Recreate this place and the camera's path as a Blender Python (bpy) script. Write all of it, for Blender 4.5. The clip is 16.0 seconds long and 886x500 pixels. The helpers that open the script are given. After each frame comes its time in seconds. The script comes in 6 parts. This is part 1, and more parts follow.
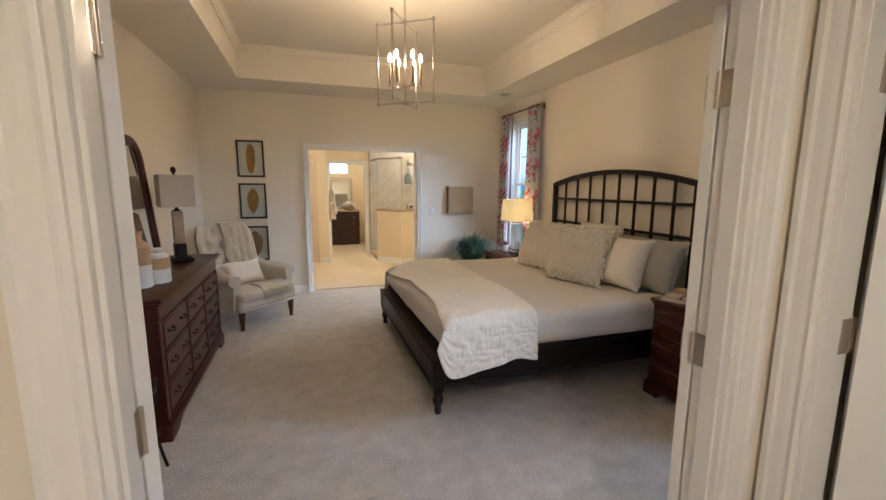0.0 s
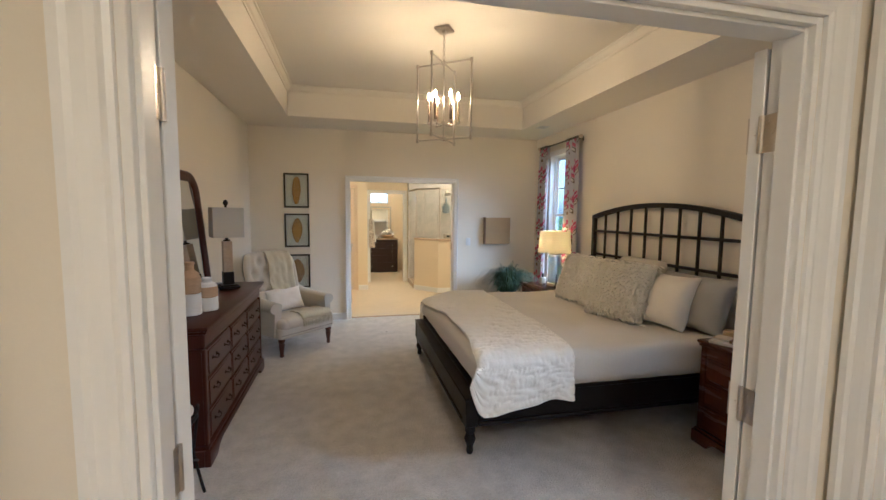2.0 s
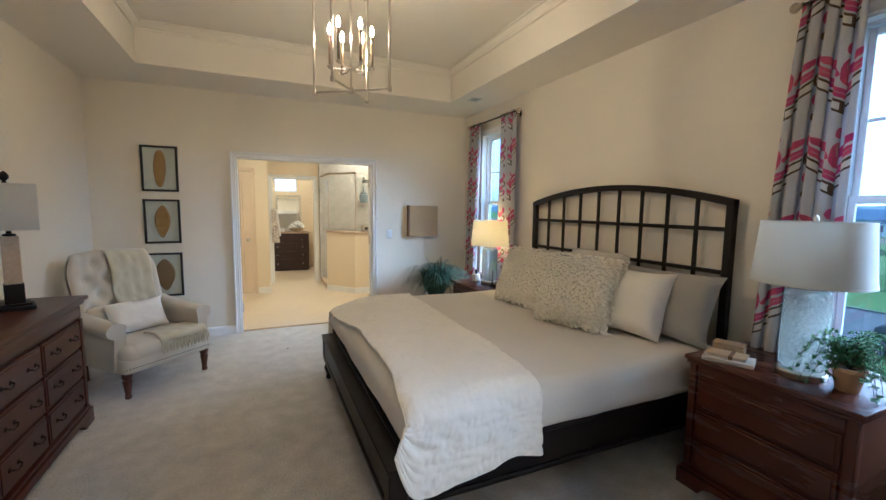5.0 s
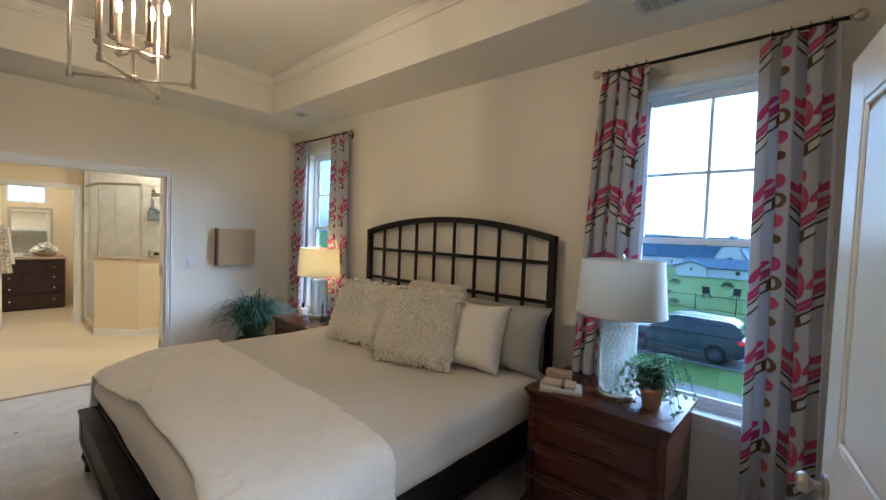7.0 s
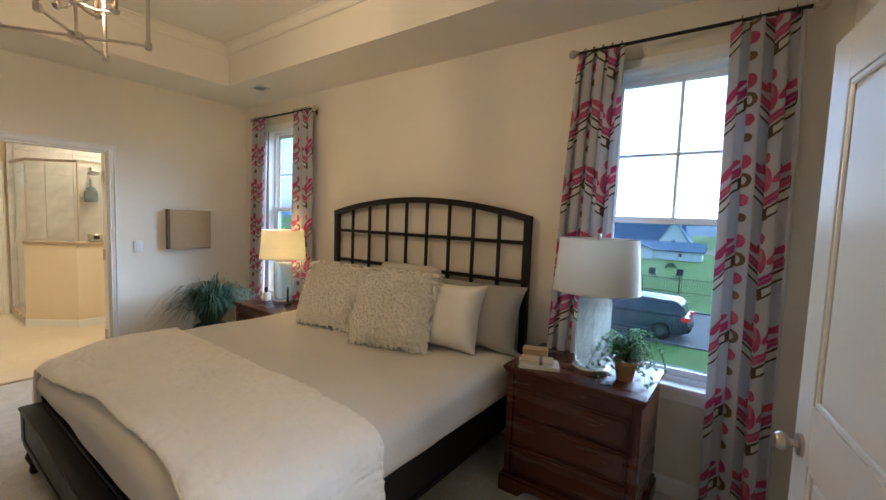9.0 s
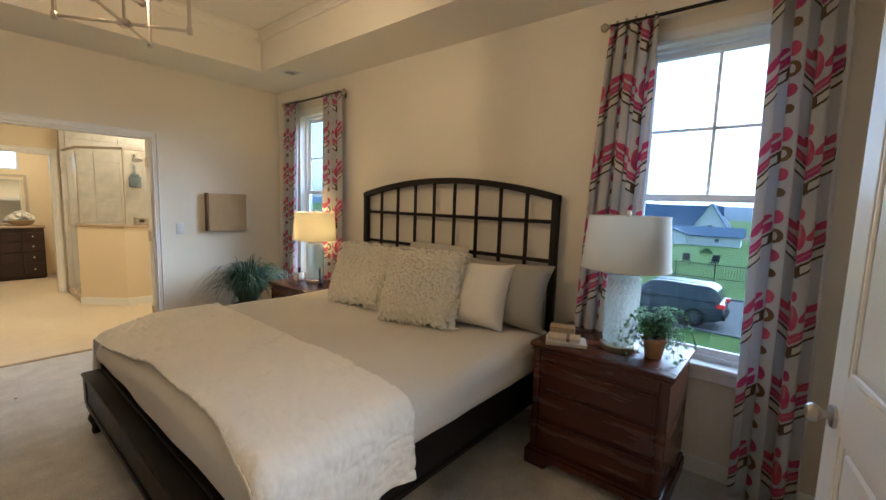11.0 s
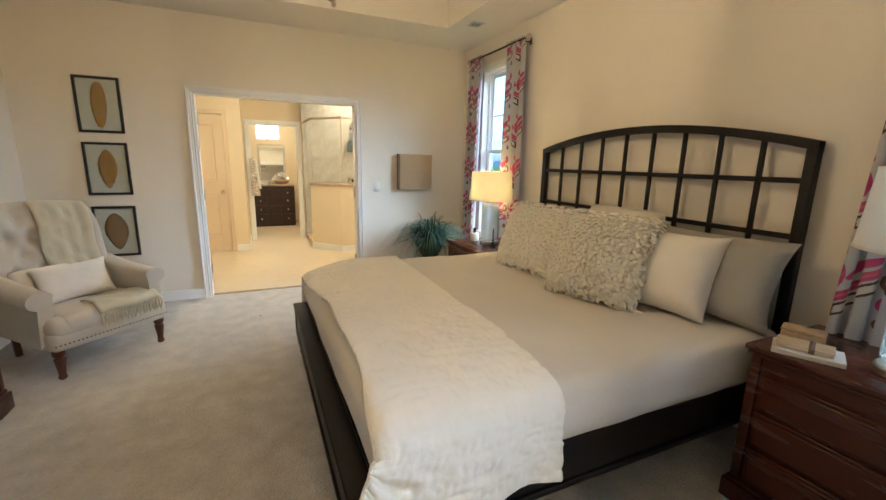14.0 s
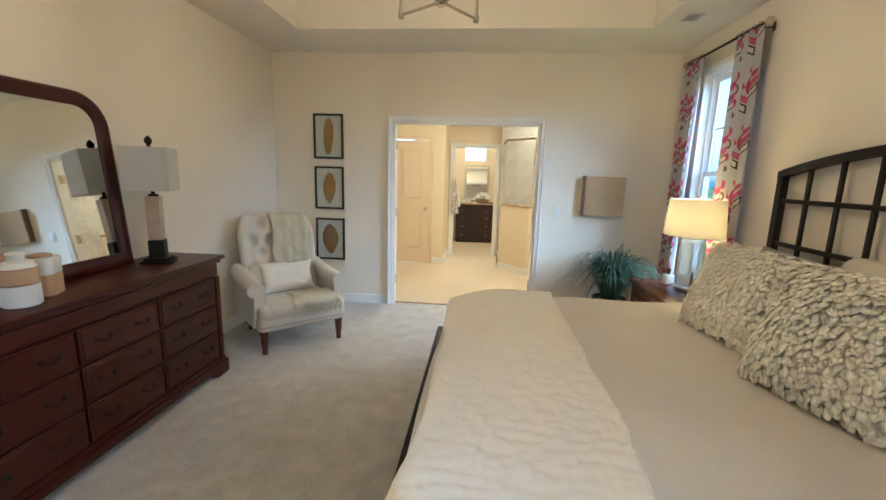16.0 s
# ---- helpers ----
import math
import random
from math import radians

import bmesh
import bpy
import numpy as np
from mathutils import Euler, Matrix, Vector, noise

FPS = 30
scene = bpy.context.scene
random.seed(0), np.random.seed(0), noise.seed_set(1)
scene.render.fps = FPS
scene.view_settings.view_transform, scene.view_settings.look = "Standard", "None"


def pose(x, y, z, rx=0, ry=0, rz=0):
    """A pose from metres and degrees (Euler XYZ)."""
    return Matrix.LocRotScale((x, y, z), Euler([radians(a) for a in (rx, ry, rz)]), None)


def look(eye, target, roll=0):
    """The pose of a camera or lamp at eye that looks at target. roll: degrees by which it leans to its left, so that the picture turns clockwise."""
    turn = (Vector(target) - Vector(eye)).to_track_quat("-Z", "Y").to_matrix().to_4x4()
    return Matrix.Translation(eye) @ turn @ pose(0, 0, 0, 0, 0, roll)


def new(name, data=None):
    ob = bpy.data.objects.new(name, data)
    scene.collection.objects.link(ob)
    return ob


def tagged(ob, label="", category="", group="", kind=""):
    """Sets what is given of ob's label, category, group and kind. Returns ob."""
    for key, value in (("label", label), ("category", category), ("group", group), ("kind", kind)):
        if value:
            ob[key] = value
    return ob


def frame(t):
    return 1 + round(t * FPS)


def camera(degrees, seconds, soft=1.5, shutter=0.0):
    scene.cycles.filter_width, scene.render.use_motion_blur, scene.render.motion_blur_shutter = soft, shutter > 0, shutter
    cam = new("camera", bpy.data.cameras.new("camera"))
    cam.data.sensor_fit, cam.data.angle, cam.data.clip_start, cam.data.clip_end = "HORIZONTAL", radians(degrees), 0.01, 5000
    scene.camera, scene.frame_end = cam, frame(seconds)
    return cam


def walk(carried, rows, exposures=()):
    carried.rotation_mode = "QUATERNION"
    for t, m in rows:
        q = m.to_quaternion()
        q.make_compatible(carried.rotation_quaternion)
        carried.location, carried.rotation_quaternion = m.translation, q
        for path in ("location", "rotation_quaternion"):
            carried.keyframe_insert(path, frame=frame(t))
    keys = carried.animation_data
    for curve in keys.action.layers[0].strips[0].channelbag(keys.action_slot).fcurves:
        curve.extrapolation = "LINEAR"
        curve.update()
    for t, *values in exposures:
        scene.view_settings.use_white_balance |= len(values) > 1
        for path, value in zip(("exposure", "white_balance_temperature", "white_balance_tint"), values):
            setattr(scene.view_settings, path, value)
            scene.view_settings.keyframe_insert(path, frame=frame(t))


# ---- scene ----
cam = camera(94.0, 16.0)
EXPO, SKY, SUN = 3.05, 0.15, 0.92
KELVIN, TINT = 4500, 2
BATHLIGHT, HALLFILL = 62, 80
PATH = [
    (0, (0.808, 0.296, 1.504), (1.427, 2.174, 1.199), 0.3),
    (0.5, (0.811, 0.263, 1.529), (1.374, 2.167, 1.294), 0.3),
    (1, (0.815, 0.255, 1.558), (1.339, 2.177, 1.378), 0.4),
    (1.5, (0.812, 0.249, 1.574), (1.302, 2.181, 1.416), 0.5),
    (2, (0.824, 0.285, 1.555), (1.272, 2.226, 1.378), 0.6),
    (2.5, (0.856, 0.44, 1.521), (1.236, 2.391, 1.302), 0.7),
    (3, (0.87, 0.628, 1.512), (1.177, 2.587, 1.249), 0.6),
    (3.2, (0.872, 0.681, 1.501), (1.145, 2.642, 1.223), 0.6),
    (5.3, (1.098, 1.223, 1.482), (2.043, 2.975, 1.291), 0.4),
    (5.5, (1.098, 1.271, 1.487), (2.135, 2.969, 1.292), 0.3),
    (6, (1.124, 1.345, 1.485), (2.324, 2.937, 1.321), 1.1),
    (6.5, (1.175, 1.382, 1.496), (2.51, 2.867, 1.382), 2.0),
    (7, (1.167, 1.44, 1.547), (2.651, 2.778, 1.462), 2.1),
    (7.5, (1.141, 1.499, 1.538), (2.707, 2.742, 1.486), 2.4),
    (8, (1.13, 1.529, 1.536), (2.732, 2.723, 1.452), 2.2),
    (8.5, (1.13, 1.553, 1.526), (2.746, 2.722, 1.389), 2.0),
    (11, (1.089, 1.53, 1.476), (2.615, 2.803, 1.248), 1.8),
    (11.5, (1.104, 1.534, 1.453), (2.583, 2.846, 1.152), 1.7),
    (12, (1.111, 1.527, 1.428), (2.517, 2.901, 1.056), 1.5),
    (12.5, (1.174, 1.5, 1.41), (2.463, 2.973, 0.997), 1.5),
    (13, (1.211, 1.476, 1.41), (2.355, 3.059, 0.978), 1.5),
    (13.5, (1.246, 1.508, 1.408), (2.227, 3.198, 0.982), 1.3),
    (14, (1.342, 1.651, 1.423), (2.149, 3.433, 1.005), 1.2),
    (14.5, (1.424, 1.759, 1.458), (2.039, 3.615, 1.037), 1.3),
    (15, (1.534, 1.804, 1.445), (1.948, 3.716, 1.029), 1.4),
    (15.5, (1.707, 1.812, 1.454), (1.826, 3.762, 1.03), 2.2),
    (16, (1.806, 1.869, 1.466), (1.635, 3.83, 1.111), 1.6),
]
walk(cam, [(t, look(eye, target, roll)) for t, eye, target, roll in PATH],
     exposures=[(0.0, EXPO + 0.04, KELVIN - 90, TINT + 4), (2.0, EXPO + 0.05, KELVIN - 220, TINT + 3), (3.2, EXPO + 0.3, KELVIN - 500, TINT), (5.5, EXPO + 0.05, KELVIN - 480, TINT), (6.5, EXPO - 0.05, KELVIN - 480, TINT), (8.5, EXPO + 0.02, KELVIN - 200, TINT + 2),
                (11.0, EXPO - 0.05, KELVIN, TINT + 1), (13.5, EXPO + 0.33, KELVIN + 50, TINT - 1), (15.0, EXPO + 0.36, KELVIN - 360, TINT - 3), (16.0, EXPO + 0.38, KELVIN - 400, TINT - 3)])

# ---- world, sun, exposure ----
world = bpy.data.worlds.new("sky")
scene.world = world
world.use_nodes = True
wn = world.node_tree
sky = wn.nodes.new("ShaderNodeTexSky")
sky.sky_type, sky.sun_disc = "NISHITA", False
sky.sun_elevation, sky.sun_rotation = radians(31), radians(107)
sky.dust_density, sky.air_density, sky.ozone_density = 2.2, 1.0, 1.0
wn.nodes["Background"].inputs[1].default_value = SKY
cloud = wn.nodes.new("ShaderNodeHueSaturation")          # thin overcast
cloud.inputs["Saturation"].default_value = 0.45
wn.links.new(sky.outputs[0], cloud.inputs["Color"])
wn.links.new(cloud.outputs[0], wn.nodes["Background"].inputs[0])
sun = new("sun", bpy.data.lights.new("sun", "SUN"))
sun.data.energy, sun.data.angle, sun.data.color = SUN, radians(60), (1, 0.97, 0.93)
sun.matrix_world = look((30, -9, 18.8), (0, 0, 0))


# ---- materials ----
def mat(name, base, rough=0.6, metal=0.0, var=0.08, scale=6.0, fine=90.0, bump=0.1, depth=0.002, coat=0.0, sheen=0.0,
        trans=0.0, emit=0.0, emit_color=None, stretch=(1, 1, 1), tint=None, rvar=0.08, bscale=None, spec=0.5):
    """Two-scale mottled surface with a fine relief."""
    m = bpy.data.materials.new(name)
    m.use_nodes = True
    nt = m.node_tree
    b = nt.nodes["Principled BSDF"]
    b.inputs["Roughness"].default_value, b.inputs["Metallic"].default_value = rough, metal
    b.inputs["Coat Weight"].default_value, b.inputs["Sheen Weight"].default_value = coat, sheen
    b.inputs["Transmission Weight"].default_value, b.inputs["Specular IOR Level"].default_value = trans, spec
    tc = nt.nodes.new("ShaderNodeTexCoord")
    mp = nt.nodes.new("ShaderNodeMapping")
    mp.inputs["Scale"].default_value = stretch
    nt.links.new(tc.outputs["Object"], mp.inputs[0])
    big, small = nt.nodes.new("ShaderNodeTexNoise"), nt.nodes.new("ShaderNodeTexNoise")
    big.inputs["Scale"].default_value, small.inputs["Scale"].default_value = scale, fine
    big.inputs["Detail"].default_value, small.inputs["Detail"].default_value = 5, 4
    for n in (big, small):
        nt.links.new(mp.outputs[0], n.inputs["Vector"])
    mix = nt.nodes.new("ShaderNodeMath")
    mix.operation = "MULTIPLY_ADD"
    mix.inputs[1].default_value = 0.4
    nt.links.new(small.outputs["Fac"], mix.inputs[0])
    sc = nt.nodes.new("ShaderNodeMath")
    sc.operation = "MULTIPLY"
    sc.inputs[1].default_value = 0.6
    nt.links.new(big.outputs["Fac"], sc.inputs[0])
    nt.links.new(sc.outputs[0], mix.inputs[2])
    ramp = nt.nodes.new("ShaderNodeValToRGB")
    lo = [c * (1 - var) for c in base] if tint is None else tint
    hi = [min(1, c * (1 + var)) for c in base]
    ramp.color_ramp.elements[0].position, ramp.color_ramp.elements[1].position = 0.3, 0.7
    ramp.color_ramp.elements[0].color, ramp.color_ramp.elements[1].color = (*lo, 1), (*hi, 1)
    nt.links.new(mix.outputs[0], ramp.inputs[0])
    nt.links.new(ramp.outputs[0], b.inputs["Base Color"])
    rr = nt.nodes.new("ShaderNodeMapRange")
    rr.inputs["To Min"].default_value, rr.inputs["To Max"].default_value = max(0.02, rough - rvar), min(1, rough + rvar)
    nt.links.new(big.outputs["Fac"], rr.inputs[0])
    nt.links.new(rr.outputs[0], b.inputs["Roughness"])
    if bump:
        bp = nt.nodes.new("ShaderNodeBump")
        bp.inputs["Strength"].default_value, bp.inputs["Distance"].default_value = bump, depth
        src = small
        if bscale:
            src = nt.nodes.new("ShaderNodeTexNoise")
            src.inputs["Scale"].default_value, src.inputs["Detail"].default_value = bscale, 3
            nt.links.new(mp.outputs[0], src.inputs["Vector"])
        nt.links.new(src.outputs["Fac"], bp.inputs["Height"])
        nt.links.new(bp.outputs[0], b.inputs["Normal"])
    if emit:
        b.inputs["Emission Color"].default_value = (*(emit_color or base), 1)
        b.inputs["Emission Strength"].default_value = emit
    return m


def glass_mat(name, color=(1, 1, 1), rough=0.0, trans=1.0):
    m = bpy.data.materials.new(name)
    m.use_nodes = True
    nt = m.node_tree
    b = nt.nodes["Principled BSDF"]
    b.inputs["Base Color"].default_value = (*color, 1)
    b.inputs["Roughness"].default_value, b.inputs["Transmission Weight"].default_value, b.inputs["IOR"].default_value = rough, trans, 1.45
    return m


def seeded_mat(name, color, clear):
    """Milky pebbled glass, partly see-through."""
    m = glass_mat(name, color, 0.10, trans=0.15)
    nt = m.node_tree
    t, mx = nt.nodes.new("ShaderNodeBsdfTransparent"), nt.nodes.new("ShaderNodeMixShader")
    tl, m2 = nt.nodes.new("ShaderNodeBsdfTranslucent"), nt.nodes.new("ShaderNodeMixShader")
    tl.inputs[0].default_value = (*color, 1)
    m2.inputs[0].default_value, mx.inputs[0].default_value = 0.45, clear
    nt.links.new(nt.nodes["Principled BSDF"].outputs[0], m2.inputs[1])
    nt.links.new(tl.outputs[0], m2.inputs[2])
    nt.links.new(m2.outputs[0], mx.inputs[1])
    nt.links.new(t.outputs[0], mx.inputs[2])
    nt.links.new(mx.outputs[0], nt.nodes["Material Output"].inputs[0])
    return m


def pane_mat(name, tint=(0.93, 0.96, 0.97), shine=0.035):
    """Thin flat glass: mostly see-through with a weak mirror."""
    m = bpy.data.materials.new(name)
    m.use_nodes = True
    nt = m.node_tree
    nt.nodes.remove(nt.nodes["Principled BSDF"])
    t, g, mx = (nt.nodes.new("ShaderNode" + k) for k in ("BsdfTransparent", "BsdfGlossy", "MixShader"))
    t.inputs[0].default_value = (*tint, 1)
    g.inputs["Roughness"].default_value = 0.02
    mx.inputs[0].default_value = shine
    nt.links.new(t.outputs[0], mx.inputs[1])
    nt.links.new(g.outputs[0], mx.inputs[2])
    nt.links.new(mx.outputs[0], nt.nodes["Material Output"].inputs[0])
    return m


def bulb_mat(name, color, power):
    m = bpy.data.materials.new(name)
    m.use_nodes = True
    nt = m.node_tree
    b = nt.nodes["Principled BSDF"]
    b.inputs["Base Color"].default_value = (1, 0.95, 0.85, 1)
    b.inputs["Emission Color"].default_value, b.inputs["Emission Strength"].default_value = (*color, 1), power
    return m


def shade_mat(name, color, amount=0.5):
    """Lamp-shade linen that lets part of the light through."""
    m = mat(name, color, 0.85, var=0.03, fine=220, bump=0.15, depth=0.0006)
    nt = m.node_tree
    b = nt.nodes["Principled BSDF"]
    tr, mx = nt.nodes.new("ShaderNodeBsdfTranslucent"), nt.nodes.new("ShaderNodeMixShader")
    tr.inputs[0].default_value = (*color, 1)
    mx.inputs[0].default_value = amount
    nt.links.new(b.outputs[0], mx.inputs[1])
    nt.links.new(tr.outputs[0], mx.inputs[2])
    nt.links.new(mx.outputs[0], nt.nodes["Material Output"].inputs[0])
    return m


def ikat_mat(name):
    """Woven curtain cloth: grey ground, pink fans over white chevrons outlined in brown."""
    m = mat(name, (0.5, 0.5, 0.5), 0.9, var=0.05, fine=300, bump=0.2, depth=0.0006, sheen=0.2)
    nt = m.node_tree
    b = nt.nodes["Principled BSDF"]
    L = nt.links.new

    def mt(op, a, c=None, d=None):
        n = nt.nodes.new("ShaderNodeMath")
        n.operation = op
        for i, v in enumerate((a, c, d)):
            if v is None:
                continue
            if isinstance(v, (int, float)):
                n.inputs[i].default_value = v
            else:
                L(v, n.inputs[i])
        return n.outputs[0]

    uv = nt.nodes.new("ShaderNodeUVMap")
    wob = nt.nodes.new("ShaderNodeTexNoise")
    wob.inputs["Scale"].default_value, wob.inputs["Detail"].default_value = 30, 3
    L(uv.outputs[0], wob.inputs["Vector"])
    sep = nt.nodes.new("ShaderNodeSeparateXYZ")
    L(uv.outputs[0], sep.inputs[0])
    fray = nt.nodes.new("ShaderNodeTexNoise")
    fray.inputs["Scale"].default_value, fray.inputs["Detail"].default_value = 170, 2
    L(uv.outputs[0], fray.inputs["Vector"])
    jig = mt("ADD", mt("MULTIPLY", mt("SUBTRACT", wob.outputs["Fac"], 0.5), 0.10), mt("MULTIPLY", mt("SUBTRACT", fray.outputs["Fac"], 0.5), 0.06))
    PU, PV = 0.285, 0.385
    us = mt("ADD", mt("DIVIDE", sep.outputs[0], PU), mt("MULTIPLY", jig, 0.16))
    ax = mt("ABSOLUTE", mt("MULTIPLY", mt("SUBTRACT", mt("FRACT", us), 0.5), PU))
    y = mt("MULTIPLY", mt("FRACT", mt("ADD", mt("DIVIDE", sep.outputs[1], PV), mt("MULTIPLY", jig, 0.14))), PV)
    w = mt("SUBTRACT", y, mt("MULTIPLY", ax, 1.45))

    def band(q, lo, hi):
        return mt("MULTIPLY", mt("GREATER_THAN", q, lo), mt("LESS_THAN", q, hi))

    def petal(cx, cy, rx, ry, lean=0.0):
        """Inside an ellipse that leans outwards, mirrored about the motif's middle."""
        c, s = math.cos(math.radians(lean)), math.sin(math.radians(lean))
        dx, dy = mt("SUBTRACT", ax, cx), mt("SUBTRACT", y, cy)
        p = mt("ABSOLUTE", mt("DIVIDE", mt("SUBTRACT", mt("MULTIPLY", dx, c), mt("MULTIPLY", dy, s)), rx))
        q = mt("ABSOLUTE", mt("DIVIDE", mt("ADD", mt("MULTIPLY", dx, s), mt("MULTIPLY", dy, c)), ry))
        return mt("LESS_THAN", mt("ADD", mt("POWER", p, 2), mt("POWER", q, 2)), 1.0)

    brown = mt("MULTIPLY", band(w, 0.004, 0.062), mt("LESS_THAN", ax, 0.112))
    white = mt("MULTIPLY", band(w, 0.016, 0.049), band(ax, 0.009, 0.103))
    fan = mt("MULTIPLY", band(w, 0.072, 0.116), mt("LESS_THAN", ax, 0.108))
    for q in ((0.0, 0.200, 0.014, 0.062), (0.038, 0.232, 0.0125, 0.050, 24), (0.078, 0.266, 0.0125, 0.044, 36), (0.0, 0.305, 0.009, 0.026)):
        fan = mt("MAXIMUM", fan, petal(*q))
    seam = mt("MAXIMUM", mt("MULTIPLY", band(w, 0.091, 0.097), mt("LESS_THAN", ax, 0.095)), petal(0.0, 0.225, 0.005, 0.035))
    bud = mt("MAXIMUM", petal(0.1425, 0.105, 0.014, 0.030), petal(0.1425, 0.290, 0.014, 0.034))
    drop = mt("MAXIMUM", mt("SUBTRACT", petal(0.1425, 0.200, 0.017, 0.036), petal(0.1425, 0.200, 0.007, 0.020)), petal(0.1425, 0.020, 0.012, 0.022))
    tone = nt.nodes.new("ShaderNodeTexNoise")
    tone.inputs["Scale"].default_value, tone.inputs["Detail"].default_value = 9, 4
    L(uv.outputs[0], tone.inputs["Vector"])
    pink = nt.nodes.new("ShaderNodeValToRGB")
    pink.color_ramp.elements[0].position, pink.color_ramp.elements[1].position = 0.38, 0.62
    pink.color_ramp.elements[0].color, pink.color_ramp.elements[1].color = (0.42, 0.045, 0.190, 1), (0.56, 0.110, 0.180, 1)
    L(tone.outputs["Fac"], pink.inputs[0])

    def over(base, fac, color):
        mx = nt.nodes.new("ShaderNodeMix")
        mx.data_type = "RGBA"
        L(fac, mx.inputs["Factor"])
        if isinstance(base, tuple):
            mx.inputs["A"].default_value = base
        else:
            L(base, mx.inputs["A"])
        if isinstance(color, tuple):
            mx.inputs["B"].default_value = (*color, 1)
        else:
            L(color, mx.inputs["B"])
        return mx.outputs["Result"]

    c = over((0.57, 0.56, 0.58, 1), fan, pink.outputs[0])
    c = over(c, bud, pink.outputs[0])
    c = over(c, seam, (0.50, 0.22, 0.27))
    c = over(c, drop, (0.17, 0.10, 0.05))
    c = over(c, brown, (0.10, 0.062, 0.042))
    c = over(c, white, (0.66, 0.63, 0.58))
    L(c, b.inputs["Base Color"])
    thin, mx = nt.nodes.new("ShaderNodeBsdfTranslucent"), nt.nodes.new("ShaderNodeMixShader")
    mx.inputs[0].default_value = 0.30
    L(c, thin.inputs[0])
    L(b.outputs[0], mx.inputs[1])
    L(thin.outputs[0], mx.inputs[2])
    L(mx.outputs[0], nt.nodes["Material Output"].inputs[0])
    return m


def mirror_mat(name):
    m = bpy.data.materials.new(name)
    m.use_nodes = True
    b = m.node_tree.nodes["Principled BSDF"]
    b.inputs["Base Color"].default_value = (0.82, 0.84, 0.83, 1)
    b.inputs["Metallic"].default_value, b.inputs["Roughness"].default_value = 1, 0.015
    return m


WALL = mat("cream wall paint", (0.76, 0.70, 0.575), 0.75, var=0.02, scale=1.2, fine=160, bump=0.06, depth=0.0008)
CEIL = mat("ceiling paint", (0.77, 0.72, 0.61), 0.85, var=0.02, scale=1.5, fine=140, bump=0.08, depth=0.001)
TRIM = mat("white semi-gloss paint", (0.80, 0.79, 0.76), 0.32, var=0.02, scale=2, fine=60, bump=0.03, depth=0.0006)
CARPET = mat("grey-beige cut pile carpet", (0.54, 0.505, 0.46), 0.97, var=0.22, scale=8, fine=55, bump=1.0, depth=0.012, sheen=0.3, bscale=95)
BATHFLOOR = mat("pale travertine floor", (0.60, 0.50, 0.34), 0.42, var=0.07, scale=1.8, fine=12, bump=0)
BATHWALL = mat("warm bathroom paint", (0.74, 0.63, 0.43), 0.7, var=0.02, scale=1.2, fine=150, bump=0.05, depth=0.0008)
# Bath closet trim: the warm lamplight on it is put into the base colour
BATHTRIM = mat("white satin paint with warm bath light", (0.72, 0.585, 0.40), 0.4, var=0.02, scale=2, fine=60, bump=0.03, depth=0.0006)
TILE = mat("grey marbled shower tile", (0.50, 0.475, 0.43), 0.3, var=0.26, scale=3.4, fine=12, bump=0.04)
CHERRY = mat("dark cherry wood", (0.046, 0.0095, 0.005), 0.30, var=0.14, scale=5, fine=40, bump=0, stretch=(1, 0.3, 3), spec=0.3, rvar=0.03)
# Lit copy of CHERRY: lighter colour carries the light falling on the nightstands
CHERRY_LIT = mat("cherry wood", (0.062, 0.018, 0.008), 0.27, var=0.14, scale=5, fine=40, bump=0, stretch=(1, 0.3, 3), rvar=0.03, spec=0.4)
BLACKWOOD = mat("black-stained wood", (0.010, 0.0085, 0.008), 0.45, var=0.3, scale=8, fine=50, bump=0.08, depth=0.0008, spec=0.25)
LEGWOOD = mat("turned walnut", (0.075, 0.022, 0.012), 0.35, var=0.3, scale=12, fine=60, bump=0.05)
IRON = mat("wrought iron", (0.022, 0.02, 0.02), 0.5, 0.7, var=0.3, scale=30, fine=120, bump=0.15, depth=0.001)
NICKEL = mat("brushed nickel", (0.55, 0.50, 0.43), 0.3, 1.0, var=0.06, scale=20, fine=120, bump=0.03)
BRONZE = mat("aged bronze", (0.10, 0.085, 0.065), 0.4, 0.9, var=0.2, scale=20, fine=90, bump=0.06)
FINIAL = mat("champagne finial", (0.50, 0.42, 0.30), 0.35, 0.6, var=0.1, scale=30, fine=90, bump=0.08)
CHROME = mat("chrome", (0.75, 0.74, 0.72), 0.12, 1.0, var=0.02, scale=20, fine=90, bump=0)
QUILT = mat("grey quilted coverlet", (0.68, 0.64, 0.57), 0.92, var=0.04, scale=4, fine=70, bump=0.35, depth=0.004, sheen=0.2, bscale=75)
THROW = mat("white matelasse throw", (0.86, 0.82, 0.73), 0.92, var=0.03, scale=5, fine=60, bump=0.45, depth=0.005, sheen=0.2, bscale=48)
WHITE_CLOTH = mat("off-white pillow cotton", (0.84, 0.80, 0.72), 0.93, var=0.04, scale=8, fine=260, bump=0.25, depth=0.001, sheen=0.2)
GREY_CLOTH = mat("grey sateen", (0.36, 0.34, 0.30), 0.7, var=0.05, scale=6, fine=200, bump=0.12, depth=0.001, sheen=0.2)
LINEN = mat("natural linen upholstery", (0.60, 0.56, 0.48), 0.93, var=0.06, scale=9, fine=260, bump=0.3, depth=0.001, sheen=0.2)
SAGE = mat("sage knitted wool", (0.56, 0.52, 0.38), 0.95, var=0.08, scale=12, fine=180, bump=0.5, depth=0.002, sheen=0.3)
